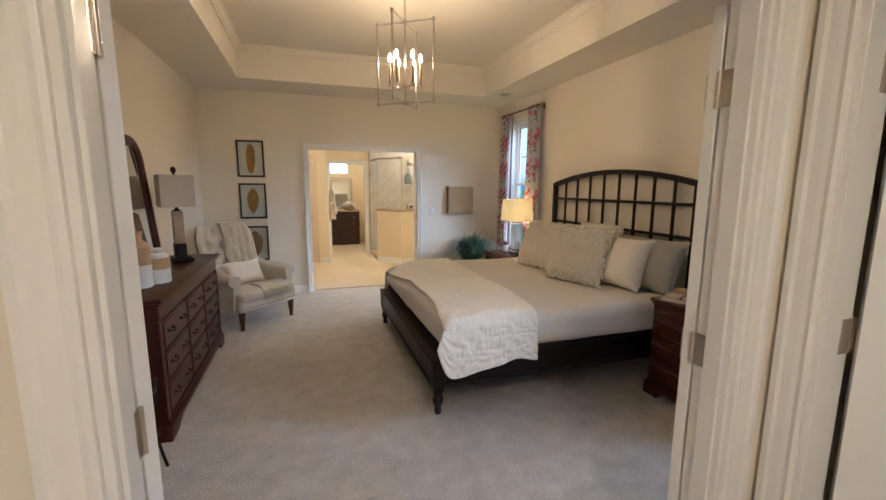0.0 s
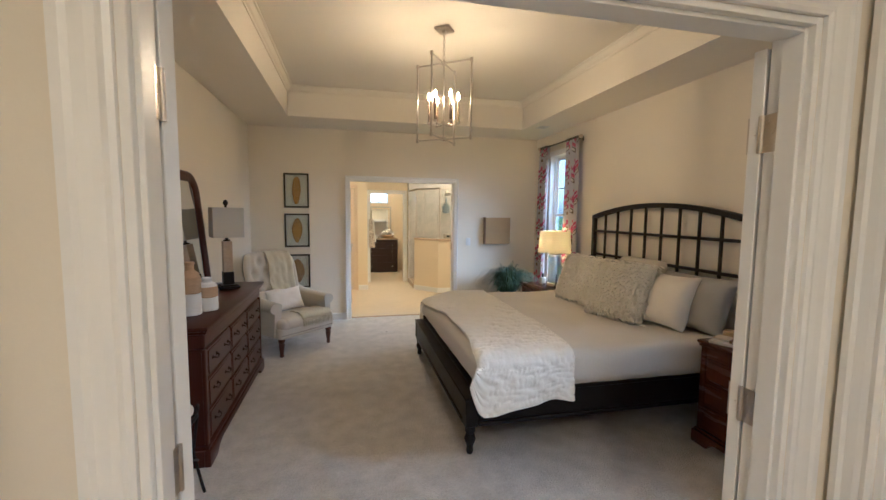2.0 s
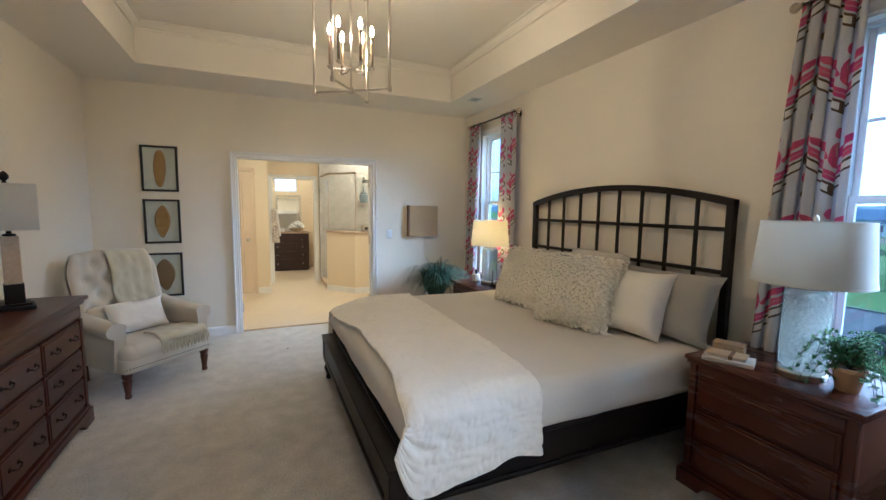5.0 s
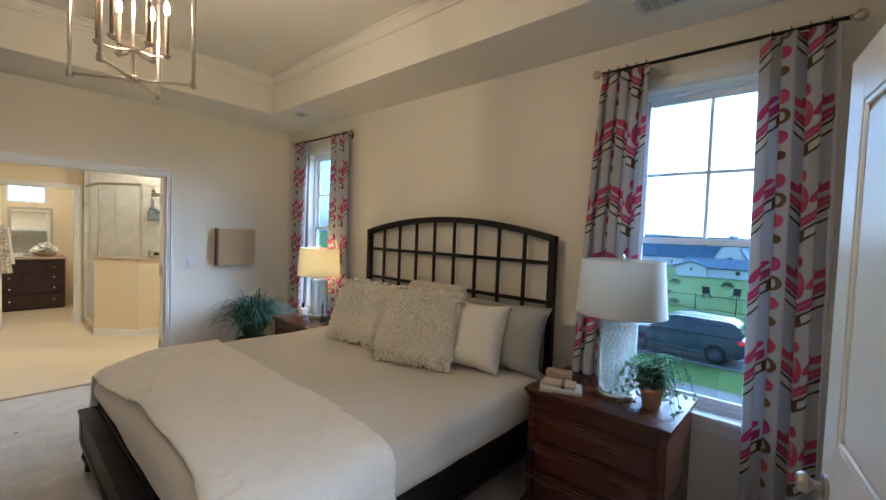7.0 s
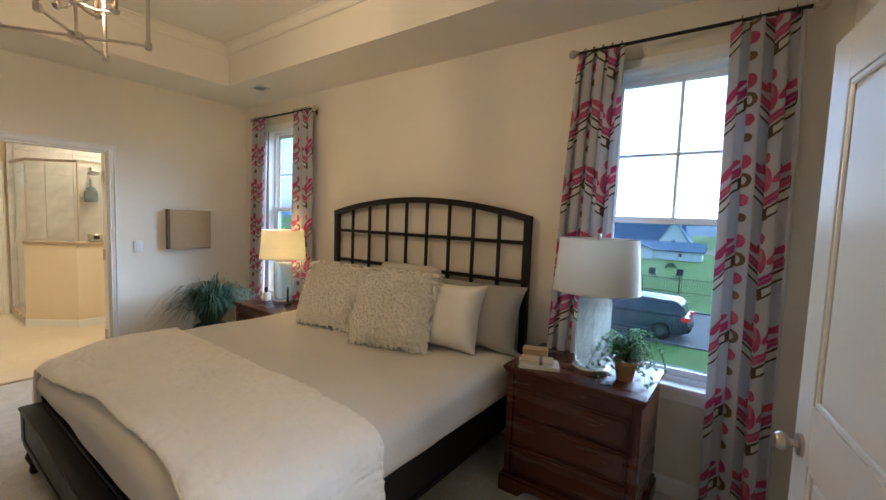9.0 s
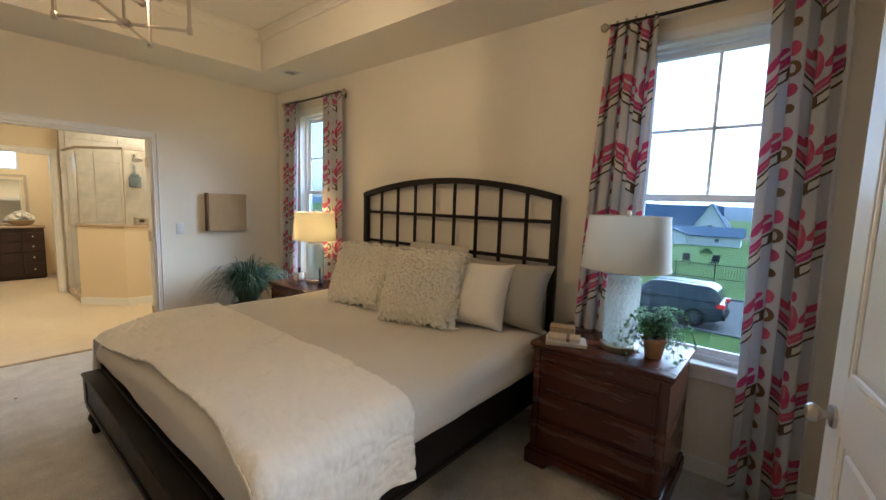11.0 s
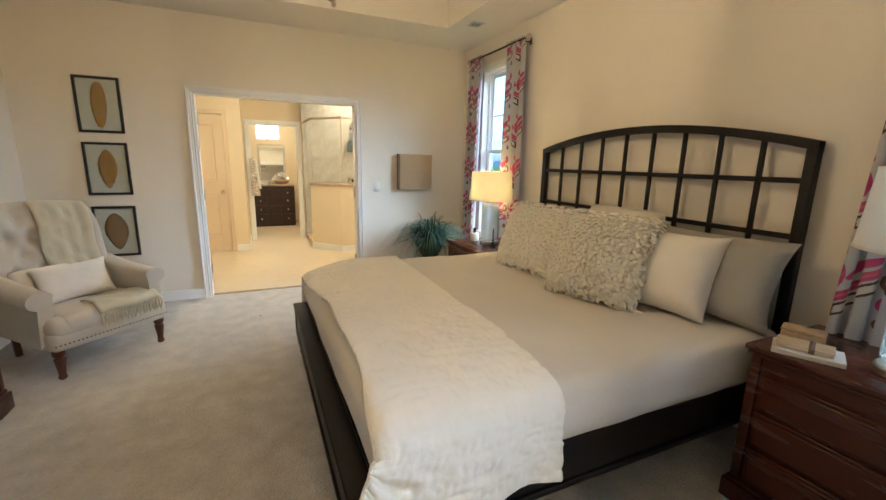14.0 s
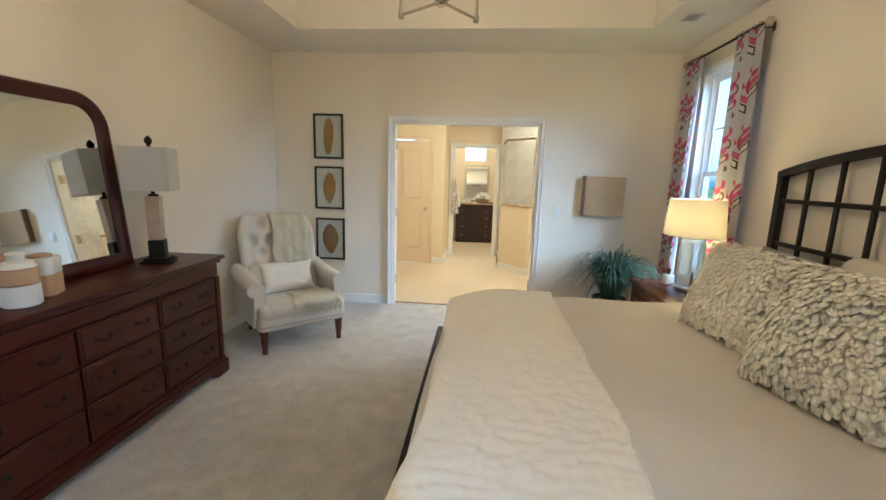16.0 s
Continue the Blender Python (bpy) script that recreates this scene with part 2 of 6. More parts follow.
IKAT = ikat_mat("ikat curtain cloth")
MIRROR = mirror_mat("silvered glass")
# Tint added to darken the bright outdoor view through the panes
PANE = pane_mat("window glass, view-dimming tint", (0.52, 0.54, 0.55))
GLAZE = pane_mat("picture glass", (0.93, 0.95, 0.95))
SHOWER = pane_mat("shower glass", (0.97, 0.975, 0.965), 0.05)
BUBBLE = seeded_mat("seeded lamp glass", (0.46, 0.50, 0.46), 0.52)
SHADE = shade_mat("white linen shade", (0.76, 0.74, 0.68), 0.36)
SHAG = mat("ivory felt petals", (0.97, 0.92, 0.79), 0.95, var=0.02, scale=20, fine=150, bump=0, sheen=0.6)
BULB = bulb_mat("candle bulb", (1.0, 0.58, 0.24), 78)
LAMPBULB = bulb_mat("warm bulb", (1.0, 0.55, 0.14), 26)
VINYL = mat("white vinyl", (0.78, 0.80, 0.82), 0.35, var=0.01, scale=3, fine=60, bump=0.02)
BLACKFRAME = mat("black frame lacquer", (0.015, 0.013, 0.012), 0.35, var=0.2, scale=20, fine=90, bump=0.05)
PAPER = mat("pale blue-grey mat board", (0.66, 0.645, 0.555), 0.6, var=0.02, scale=6, fine=140, bump=0.05, depth=0.0005)
OCHRE = mat("ochre pressed leaf", (0.40, 0.235, 0.06), 0.8, var=0.2, scale=22, fine=90, bump=0.3, tint=(0.29, 0.15, 0.03))
UMBER = mat("umber pressed leaf", (0.27, 0.16, 0.06), 0.8, var=0.2, scale=22, fine=90, bump=0.3, tint=(0.17, 0.095, 0.035))
CANVAS = mat("beige canvas", (0.44, 0.325, 0.175), 0.9, var=0.07, scale=7, fine=220, bump=0.4, depth=0.001)
WOODEDGE = mat("weathered brown timber", (0.16, 0.095, 0.05), 0.7, var=0.3, scale=20, fine=60, bump=0.2, stretch=(6, 6, 1))
POT_TAN = mat("tan rope-textured ceramic", (0.46, 0.31, 0.17), 0.75, var=0.15, scale=20, fine=90, bump=0.3, stretch=(1, 1, 6))
POT_WHITE = mat("white glazed ceramic", (0.72, 0.71, 0.67), 0.4, var=0.04, scale=9, fine=60, bump=0.06)
STONE = mat("travertine column", (0.52, 0.40, 0.27), 0.5, var=0.18, scale=16, fine=60, bump=0.15)
TERRA = mat("terracotta", (0.42, 0.26, 0.14), 0.85, var=0.12, scale=14, fine=90, bump=0.2)
FERN = mat("fern green", (0.08, 0.17, 0.055), 0.6, var=0.3, scale=30, fine=80, bump=0.1, tint=(0.11, 0.21, 0.08), spec=0.2)
BLUEGRASS = mat("blue-green grass blades", (0.042, 0.072, 0.045), 0.6, var=0.35, scale=14, fine=60, bump=0.1, tint=(0.018, 0.032, 0.022), spec=0.15)
VANITY = mat("espresso vanity wood", (0.030, 0.012, 0.008), 0.35, var=0.3, scale=8, fine=50, bump=0.06, stretch=(1, 1, 0.3))
CAP = mat("beige marble cap", (0.44, 0.34, 0.22), 0.25, var=0.15, scale=10, fine=40, bump=0.03)
SILVERFRAME = mat("champagne silver leaf", (0.50, 0.47, 0.40), 0.4, 0.5, var=0.12, scale=20, fine=80, bump=0.15)
PLATE = mat("white plastic", (0.75, 0.75, 0.73), 0.35, var=0.01, scale=5, fine=50, bump=0)
VENT = mat("painted steel vent", (0.62, 0.61, 0.58), 0.45, var=0.03, scale=10, fine=60, bump=0.02)
DARK = mat("dark void", (0.01, 0.01, 0.01), 0.9, var=0.1, bump=0)
BOOKCOVER = mat("pale book cover", (0.62, 0.58, 0.52), 0.5, var=0.05, scale=15, fine=90, bump=0.05)
BOXWOOD = mat("pale carved wood", (0.45, 0.33, 0.18), 0.6, var=0.15, scale=18, fine=70, bump=0.2)
GRASS = mat("lawn", (0.11, 0.175, 0.045), 0.95, var=0.3, scale=0.35, fine=9, bump=0.8, depth=0.05, tint=(0.10, 0.135, 0.045), spec=0.03)
ASPHALT = mat("wet asphalt", (0.05, 0.053, 0.056), 0.75, var=0.2, scale=0.6, fine=20, bump=0.3, depth=0.01, spec=0.2)
CONCRETE = mat("concrete walk", (0.15, 0.15, 0.14), 0.85, var=0.12, scale=1.1, fine=16, bump=0.2, depth=0.01)
# Lifted and blued above black: haze and window reflection put into the paint
CARPAINT = mat("black car paint, haze-lifted", (0.024, 0.030, 0.042), 0.28, 0.0, var=0.1, scale=3, fine=40, bump=0, spec=0.5)
CARGLASS = mat("tinted car glass", (0.03, 0.037, 0.045), 0.12, var=0.1, scale=3, fine=30, bump=0, spec=0.4)
RUBBER = mat("tyre rubber", (0.014, 0.014, 0.014), 0.9, var=0.2, scale=10, fine=60, bump=0.2, spec=0.1)
ALLOY = mat("alloy wheel", (0.16, 0.165, 0.175), 0.5, 0.5, var=0.05, scale=10, fine=50, bump=0.02)
TAIL = mat("red tail lamp", (0.32, 0.008, 0.012), 0.3, var=0.1, scale=10, fine=30, bump=0, emit=0.15, emit_color=(1, 0.04, 0.04))
SIDING = mat("white lap siding", (0.70, 0.70, 0.68), 0.8, var=0.06, scale=0.5, fine=6, bump=0.5, depth=0.03, stretch=(0.1, 0.1, 5))
ROOF = mat("slate-blue shingles", (0.10, 0.145, 0.22), 0.95, var=0.15, scale=0.8, fine=6, bump=0.5, depth=0.03)
# Lighter and bluer than woodland, so distance haze sits in the base colour
HILL = mat("far wooded hills, hazed", (0.10, 0.14, 0.19), 0.95, var=0.25, scale=0.02, fine=0.3, bump=0.3, depth=1)
LEAFY = mat("hedge leaves", (0.07, 0.12, 0.035), 0.7, var=0.4, scale=2, fine=12, bump=0.4, depth=0.02)


# ---- building helpers ----
def part(name, bm, material, parent=None, label="", smooth=True, angle=40):
    me = bpy.data.meshes.new(name)
    bmesh.ops.recalc_face_normals(bm, faces=bm.faces)
    bm.to_mesh(me)
    bm.free()
    me.materials.append(material)
    if smooth:
        me.polygons.foreach_set("use_smooth", [True] * len(me.polygons))
        me.set_sharp_from_angle(angle=radians(angle))
    ob = new(name, me)
    if parent:
        ob.parent = parent
    if label:
        ob["label"] = label
    return ob


def thing(name, loc=(0, 0, 0), rz=0.0, label="", category="", group="", kind=""):
    e = new(name)
    e.empty_display_size = 0.1
    e.matrix_world = pose(*loc, 0, 0, rz)
    return tagged(e, label, category, group, kind)


def box(x0, x1, y0, y1, z0, z1, bev=0.004, seg=1):
    bm = bmesh.new()
    r = bmesh.ops.create_cube(bm, size=1)
    for v in r["verts"]:
        v.co = Vector(((x0 + x1) / 2 + v.co.x * (x1 - x0), (y0 + y1) / 2 + v.co.y * (y1 - y0), (z0 + z1) / 2 + v.co.z * (z1 - z0)))
    if bev:
        bmesh.ops.bevel(bm, geom=bm.edges[:], offset=min(bev, 0.45 * min(x1 - x0, y1 - y0, z1 - z0)), segments=seg, affect="EDGES", profile=0.5)
    return bm


def cbox(cx, cy, cz, sx, sy, sz, bev=0.004, seg=1):
    return box(cx - sx / 2, cx + sx / 2, cy - sy / 2, cy + sy / 2, cz - sz / 2, cz + sz / 2, bev, seg)


def join(*bms):
    out = bms[0]
    for b in bms[1:]:
        me = bpy.data.meshes.new("tmp")
        b.to_mesh(me)
        b.free()
        out.from_mesh(me)
        bpy.data.meshes.remove(me)
    return out


def moved(bm, m):
    bmesh.ops.transform(bm, matrix=m, verts=bm.verts)
    return bm


def lathe(profile, n=24, at=(0, 0, 0)):
    """A turned shape from (radius, height) pairs."""
    bm = bmesh.new()
    rings = []
    for r, z in profile:
        rings.append([bm.verts.new((at[0] + r * math.cos(6.28319 * i / n), at[1] + r * math.sin(6.28319 * i / n), at[2] + z)) for i in range(n)])
    for a, b in zip(rings, rings[1:]):
        for i in range(n):
            bm.faces.new((a[i], a[(i + 1) % n], b[(i + 1) % n], b[i]))
    if abs(profile[0][0] - profile[-1][0]) < 1e-6 and abs(profile[0][1] - profile[-1][1]) < 1e-6:
        return bm
    for ring in (rings[0], rings[-1]):
        if profile[0 if ring is rings[0] else -1][0] > 1e-4:
            bm.faces.new(ring)
    return bm


def tube(pts, r, n=8, closed=False):
    """A round bar along a line of points."""
    bm = bmesh.new()
    pts = [Vector(p) for p in pts]
    rings = []
    up = Vector((0, 0, 1))
    for i, p in enumerate(pts):
        a, b = pts[max(0, i - 1)], pts[min(len(pts) - 1, i + 1)]
        d = (b - a).normalized()
        s = d.cross(up if abs(d.z) < 0.95 else Vector((1, 0, 0))).normalized()
        t = s.cross(d)
        rr = r[i] if isinstance(r, (list, tuple)) else r
        rings.append([bm.verts.new(p + rr * (math.cos(6.28319 * k / n) * s + math.sin(6.28319 * k / n) * t)) for k in range(n)])
    for a, b in zip(rings, rings[1:]):
        for k in range(n):
            bm.faces.new((a[k], a[(k + 1) % n], b[(k + 1) % n], b[k]))
    bm.faces.new(rings[0])
    bm.faces.new(rings[-1])
    return bm


def prism(poly, lo, hi, axis="z", bev=0.0):
    """A flat outline drawn out between lo and hi along an axis; the outline's pair are the two other axes in order."""
    bm = bmesh.new()

    def at(p, h):
        return {"x": (h, p[0], p[1]), "y": (p[0], h, p[1]), "z": (p[0], p[1], h)}[axis]

    a, b = [bm.verts.new(at(p, lo)) for p in poly], [bm.verts.new(at(p, hi)) for p in poly]
    bm.faces.new(a)
    bm.faces.new(b[::-1])
    for i in range(len(poly)):
        j = (i + 1) % len(poly)
        bm.faces.new((a[i], b[i], b[j], a[j]))
    if bev:
        bmesh.ops.bevel(bm, geom=bm.edges[:], offset=bev, segments=2, affect="EDGES", profile=0.5)
    return bm


def run(profile, path_pts):
    """A moulding: a profile of (out, z) pairs swept along a plan line, with mitred corners; out is to the right of the way."""
    bm = bmesh.new()
    pts = [Vector((p[0], p[1])) for p in path_pts]
    rings = []
    for i, p in enumerate(pts):
        d0 = (p - pts[i - 1]).normalized() if i else None
        d1 = (pts[i + 1] - p).normalized() if i < len(pts) - 1 else None
        n0 = Vector((d0.y, -d0.x)) if d0 else None
        n1 = Vector((d1.y, -d1.x)) if d1 else None
        if n0 and n1:
            n = (n0 + n1).normalized()
            n = n / max(0.2, n.dot(n0))
        else:
            n = n0 or n1
        rings.append([bm.verts.new((p.x + n.x * o, p.y + n.y * o, z)) for o, z in profile])
    k = len(profile)
    for a, b in zip(rings, rings[1:]):
        for i in range(k):
            bm.faces.new((a[i], a[(i + 1) % k], b[(i + 1) % k], b[i]))
    bm.faces.new(rings[0])
    bm.faces.new(rings[-1][::-1])
    return bm


def grid(nu, nv, fn, uvfn=None):
    """A sheet from a function of two numbers in 0..1."""
    bm = bmesh.new()
    vs = [[bm.verts.new(fn(i / nu, j / nv)) for j in range(nv + 1)] for i in range(nu + 1)]
    uvl = bm.loops.layers.uv.new("UVMap") if uvfn else None
    for i in range(nu):
        for j in range(nv):
            f = bm.faces.new((vs[i][j], vs[i + 1][j], vs[i + 1][j + 1], vs[i][j + 1]))
            if uvfn:
                for lp, (a, b) in zip(f.loops, ((i, j), (i + 1, j), (i + 1, j + 1), (i, j + 1))):
                    lp[uvl].uv = uvfn(a / nu, b / nv)
    return bm


def thicken(ob, t):
    s = ob.modifiers.new("thickness", "SOLIDIFY")
    s.thickness, s.offset = t, 0
    return ob


def pillow(w, h, t, n=18, power=0.42, sag=0.04, ear=-0.075):
    """A stuffed cushion in the local x-z plane, standing on its lower edge at z = 0, thickness along y."""
    bm = bmesh.new()
    for side in (1, -1):
        vs = []
        for i in range(n + 1):
            row = []
            for j in range(n + 1):
                u, v = 2 * i / n - 1, 2 * j / n - 1
                k = max(0.0, (1 - u ** 4) * (1 - v ** 4)) ** power
                pinch = 1 - sag * (1 - abs(u) ** 2) * abs(v) ** 3
                pinch2 = 1 - sag * (1 - abs(v) ** 2) * abs(u) ** 3
                wr = 0.006 * noise.noise(Vector((u * 3 + w * 9, v * 3, side * 2.0))) * k
                rc = 1 + ear * abs(u * v) ** 4
                row.append(bm.verts.new((u * w / 2 * pinch2 * rc, side * (t / 2 * k + 0.002) + wr, h / 2 + v * h / 2 * pinch * rc)))
            vs.append(row)
        for i in range(n):
            for j in range(n):
                bm.faces.new((vs[i][j], vs[i + 1][j], vs[i + 1][j + 1], vs[i][j + 1]))
    bmesh.ops.remove_doubles(bm, verts=bm.verts, dist=0.005)
    return bm


# ---- the room: plan ----
XL, XR, YN, YF = -0.47, 3.72, 1.235, 6.37      # left wall, window wall, entry wall, bath wall
SOF, TRAY = 2.705, 3.06                       # soffit and tray ceiling
TX0, TX1, TY0, TY1 = 0.13, 3.165, 1.86, 5.67
BX0, BX1, BZ = 0.847, 2.397, 2.018             # opening to the bath
EX0, EX1, EZ = 0.442, 1.982, 2.05              # entry opening
WIN = [(1.90, 0.63, 2.40), (5.53, 0.63, 2.40)]   # window centre, sill, head
WHALF = 0.375
TH = 0.115


def setting(name, bm, material, label, parent=None):
    ob = part(name, bm, material, parent, smooth=False)
    return tagged(ob, label, "", "", "structure") if not parent else ob


floor = setting("floor", box(XL - TH, XR + 0.16, YN - TH, YF + 0.06, -0.12, 0, 0), CARPET, "grey-beige cut-pile carpet over the bedroom floor")
setting("floor_hall", box(0.10, 3.5, -1.7, YN - TH, -0.12, -0.002, 0), CARPET, "grey-beige carpet of the entry passage")
setting("floor_bath", box(-0.3, 3.87, YF + 0.06, 11.72, -0.12, 0.003, 0), BATHFLOOR, "pale polished travertine bathroom floor")
setting("threshold_bath", box(BX0, BX1, YF + 0.045, YF + 0.075, 0.0, 0.012, 0.004), CAP, "thin pale threshold strip between carpet and tile")
setting("wall_west", box(XL - TH, XL, YN - TH, YF + TH, 0, SOF + 0.6, 0), WALL, "cream painted wall behind the dresser")
setting("wall_north", join(box(XL, BX0, YF, YF + TH, 0, 3.3, 0), box(BX1, XR, YF, YF + TH, 0, 3.3, 0), box(BX0, BX1, YF, YF + TH, BZ, 3.3, 0)), WALL,
        "cream painted wall with the wide opening to the bath")
setting("wall_south", join(box(XL, EX0, YN - TH, YN, 0, 3.3, 0), box(EX1, XR, YN - TH, YN, 0, 3.3, 0), box(EX0, EX1, YN - TH, YN, EZ, 3.3, 0)), WALL,
        "cream painted wall with the double-door entry")
segs, last = [], YN - TH
for yc, z0, z1 in WIN:
    segs.append(box(XR, XR + 0.16, last, yc - WHALF, 0, 3.3, 0))
    segs.append(box(XR, XR + 0.16, yc - WHALF, yc + WHALF, 0, z0, 0))
    segs.append(box(XR, XR + 0.16, yc - WHALF, yc + WHALF, z1, 3.3, 0))
    last = yc + WHALF
segs.append(box(XR, XR + 0.16, last, YF + TH, 0, 3.3, 0))
setting("wall_east", join(*segs), WALL, "cream painted wall with two sash windows behind the bed")
setting("ceiling", join(box(XL, TX0, YN, YF, SOF, SOF + 0.5, 0), box(TX1, XR, YN, YF, SOF, SOF + 0.5, 0),
                        box(TX0, TX1, YN, TY0, SOF, SOF + 0.5, 0), box(TX0, TX1, TY1, YF, SOF, SOF + 0.5, 0),
                        box(TX0, TX1, TY0, TY1, TRAY, TRAY + 0.15, 0)), CEIL, "cream tray ceiling with a dropped soffit")
crown = [(0, TRAY - 0.075), (-0.012, TRAY - 0.075), (-0.014, TRAY - 0.06), (-0.03, TRAY - 0.045), (-0.05, TRAY - 0.016), (-0.066, TRAY - 0.012), (-0.066, TRAY - 0.001), (0, TRAY - 0.001)]
crown = [(-o, z) for o, z in crown]
setting("trim_crown", run(crown, [(TX0 + 1, TY0), (TX0, TY0), (TX0, TY1), (TX1, TY1), (TX1, TY0), (TX0 + 0.95, TY0)]), CEIL, "painted crown moulding round the tray")
base_prof = [(0, 0.0), (0.014, 0.0), (0.014, 0.085), (0.008, 0.098), (0, 0.10)]


def baseboard(pts):
    setting("baseboard", run(base_prof, pts), TRIM, "white painted baseboard")


baseboard([(EX0 - 0.09, YN), (XL, YN), (XL, YF), (BX0 - 0.06, YF)])
baseboard([(BX1 + 0.06, YF), (XR, YF), (XR, YN), (EX1 + 0.09, YN)])

# casing profile: across the width (0 at the opening), depth
CAS = [(0.0, 0.0), (0.0, 0.011), (0.008, 0.016), (0.018, 0.013), (0.03, 0.016), (0.048, 0.018), (0.056, 0.024), (0.070, 0.024), (0.070, 0.0)]


def casing(name, x0, x1, z, y, way, w=0.07, label="white painted moulded door casing", paint=TRIM):
    """Mitred trim round an opening in a wall along x; way is -1 when it faces -y."""
    bm = bmesh.new()
    k = w / 0.07
    rings = []
    for px, pz, sx, sz in ((x0, 0.0, -1, 0), (x0, z, -1, 1), (x1, z, 1, 1), (x1, 0.0, 1, 0)):
        rings.append([bm.verts.new((px + sx * a * k, y + way * d, pz + sz * a * k)) for a, d in CAS])
    n = len(CAS)
    for a, b in zip(rings, rings[1:]):
        for i in range(n):
            bm.faces.new((a[i], a[(i + 1) % n], b[(i + 1) % n], b[i]))
    bm.faces.new(rings[0])
    bm.faces.new(rings[-1])
    return setting(name, bm, paint, label)


def jamb(name, x0, x1, z, y0, y1, stop=None, t=0.018):
    j = thing(name, (0, 0, 0), 0, "white painted door jamb", "", "", "structure")
    pieces = [("side_board", (x0 - 0.001, x0 + t, y0, y1, 0, z)), ("side_board", (x1 - t, x1 + 0.001, y0, y1, 0, z)), ("head_board", (x0 + t, x1 - t, y0, y1, z - t, z))]
    if stop:
        s0, s1 = stop
        pieces += [("stop", (x0 + t, x0 + t + 0.011, s0, s1, 0, z - t)), ("stop", (x1 - t - 0.011, x1 - t, s0, s1, 0, z - t)), ("stop", (x0 + t + 0.011, x1 - t - 0.011, s0, s1, z - t - 0.011, z - t))]
    for n, q in pieces:
        part(n, box(*q, 0.0015), TRIM, j, smooth=False)
    return j


casing("trim_bath_door", BX0, BX1, BZ, YF, -1, 0.055)
casing("trim_bath_door", BX0, BX1, BZ, YF + TH, 1)
jamb("jamb_bath_door", BX0, BX1, BZ, YF + 0.001, YF + TH - 0.001)
casing("trim_entry_room", EX0, EX1, EZ, YN, 1)
casing("trim_entry_hall", EX0, EX1, EZ, YN - TH, -1, 0.085)
jamb("jamb_entry", EX0, EX1, EZ, YN - TH + 0.001, YN - 0.001, (YN - TH + 0.02, YN - 0.04))


def hinge(name, x, y, z, rz, parent=None):
    """Two square-rounded leaves and a knuckle; the leaves lie on the faces either side of the pin."""
    h = thing(name, (x, y, z), rz, "satin nickel butt hinge with rounded corners", "hinge", "door hinges")
    part("leaf", box(0.002, 0.044, -0.0025, 0.0, -0.052, 0.052, 0.001), NICKEL, h)
    part("leaf", box(-0.044, -0.002, -0.0025, 0.0, -0.052, 0.052, 0.001), NICKEL, h)
    part("knuckle", lathe([(0.006, -0.052), (0.006, 0.052)], 12, (0, -0.004, 0)), NICKEL, h)
    for sx in (-0.024, 0.024):
        for sz in (-0.033, 0.0, 0.033):
            part("screw", moved(lathe([(0.0035, 0), (0.002, 0.0012)], 8), pose(sx + 0.006 * (1 if sz == 0 else -1), -0.0025, sz, 90)), NICKEL, h)
    return h


def panel_door(name, loc, rz, w, h, label, knob=None, mirror=1, paint=TRIM):
    """A two-panel moulded slab hinged at its local origin, reaching along +x * mirror."""
    d = thing(name, loc, rz, label, "door", "", "structure")
    t = 0.035
    sx = mirror
    st = 0.115

    def bxm(a, b, y0, y1, z0, z1, bev=0.002):
        return box(min(a * sx, b * sx), max(a * sx, b * sx), y0, y1, z0, z1, bev)

    zs = [(0.01, 0.24), (0.90, 1.06), (h - 0.125, h)]
    bm = join(bxm(0, st, -t / 2, t / 2, 0.01, h), bxm(w - st, w, -t / 2, t / 2, 0.01, h))
    for a, b in zs:
        bm = join(bm, bxm(st, w - st, -t / 2, t / 2, a, b, 0))
    part("frame", bm, paint, d, smooth=False)
    for a, b in ((0.24, 0.90), (1.06, h - 0.125)):
        part("panel", join(bxm(st, w - st, -0.006, 0.006, a, b, 0), bxm(st + 0.03, w - st - 0.03, -0.013, 0.013, a + 0.03, b - 0.03, 0.007)), paint, d, smooth=False)
        for s in (1, -1):
            for args in ((st, st + 0.018, a, b), (w - st - 0.018, w - st, a, b), (st, w - st, a, a + 0.018), (st, w - st, b - 0.018, b)):
                part("sticking", bxm(args[0], args[1], s * 0.006 if s > 0 else -0.015, 0.015 if s > 0 else -0.006, args[2], args[3], 0.006), paint, d, smooth=False)
    if knob:
        for s in (1, -1):
            k = part("knob", moved(lathe([(0.001, 0.062), (0.018, 0.060), (0.026, 0.050), (0.026, 0.040), (0.012, 0.028), (0.010, 0.010), (0.030, 0.008), (0.032, 0.0)], 20),
                                   pose(sx * (w - 0.062), s * t / 2, knob, -90 * s)), NICKEL, d, "satin nickel door knob")
    return d


# double entry doors folded back into the room
panel_door("door_1", (EX1 - 0.0226, YN + 0.025, 0), 9.5, 0.72, EZ - 0.03, "white two-panel entry door leaf standing open", 0.93, 1)
panel_door("door_2", (EX0 + 0.029, YN + 0.023, 0), -30, 0.735, EZ - 0.03, "white two-panel entry door leaf folded open", 0.93, -1)
for z in (0.22, 1.0, 1.785):
    hinge("hinge", EX1 - 0.019, YN + 0.006, z, -90)
    hinge("hinge", EX0 + 0.019, YN + 0.006, z, 90)

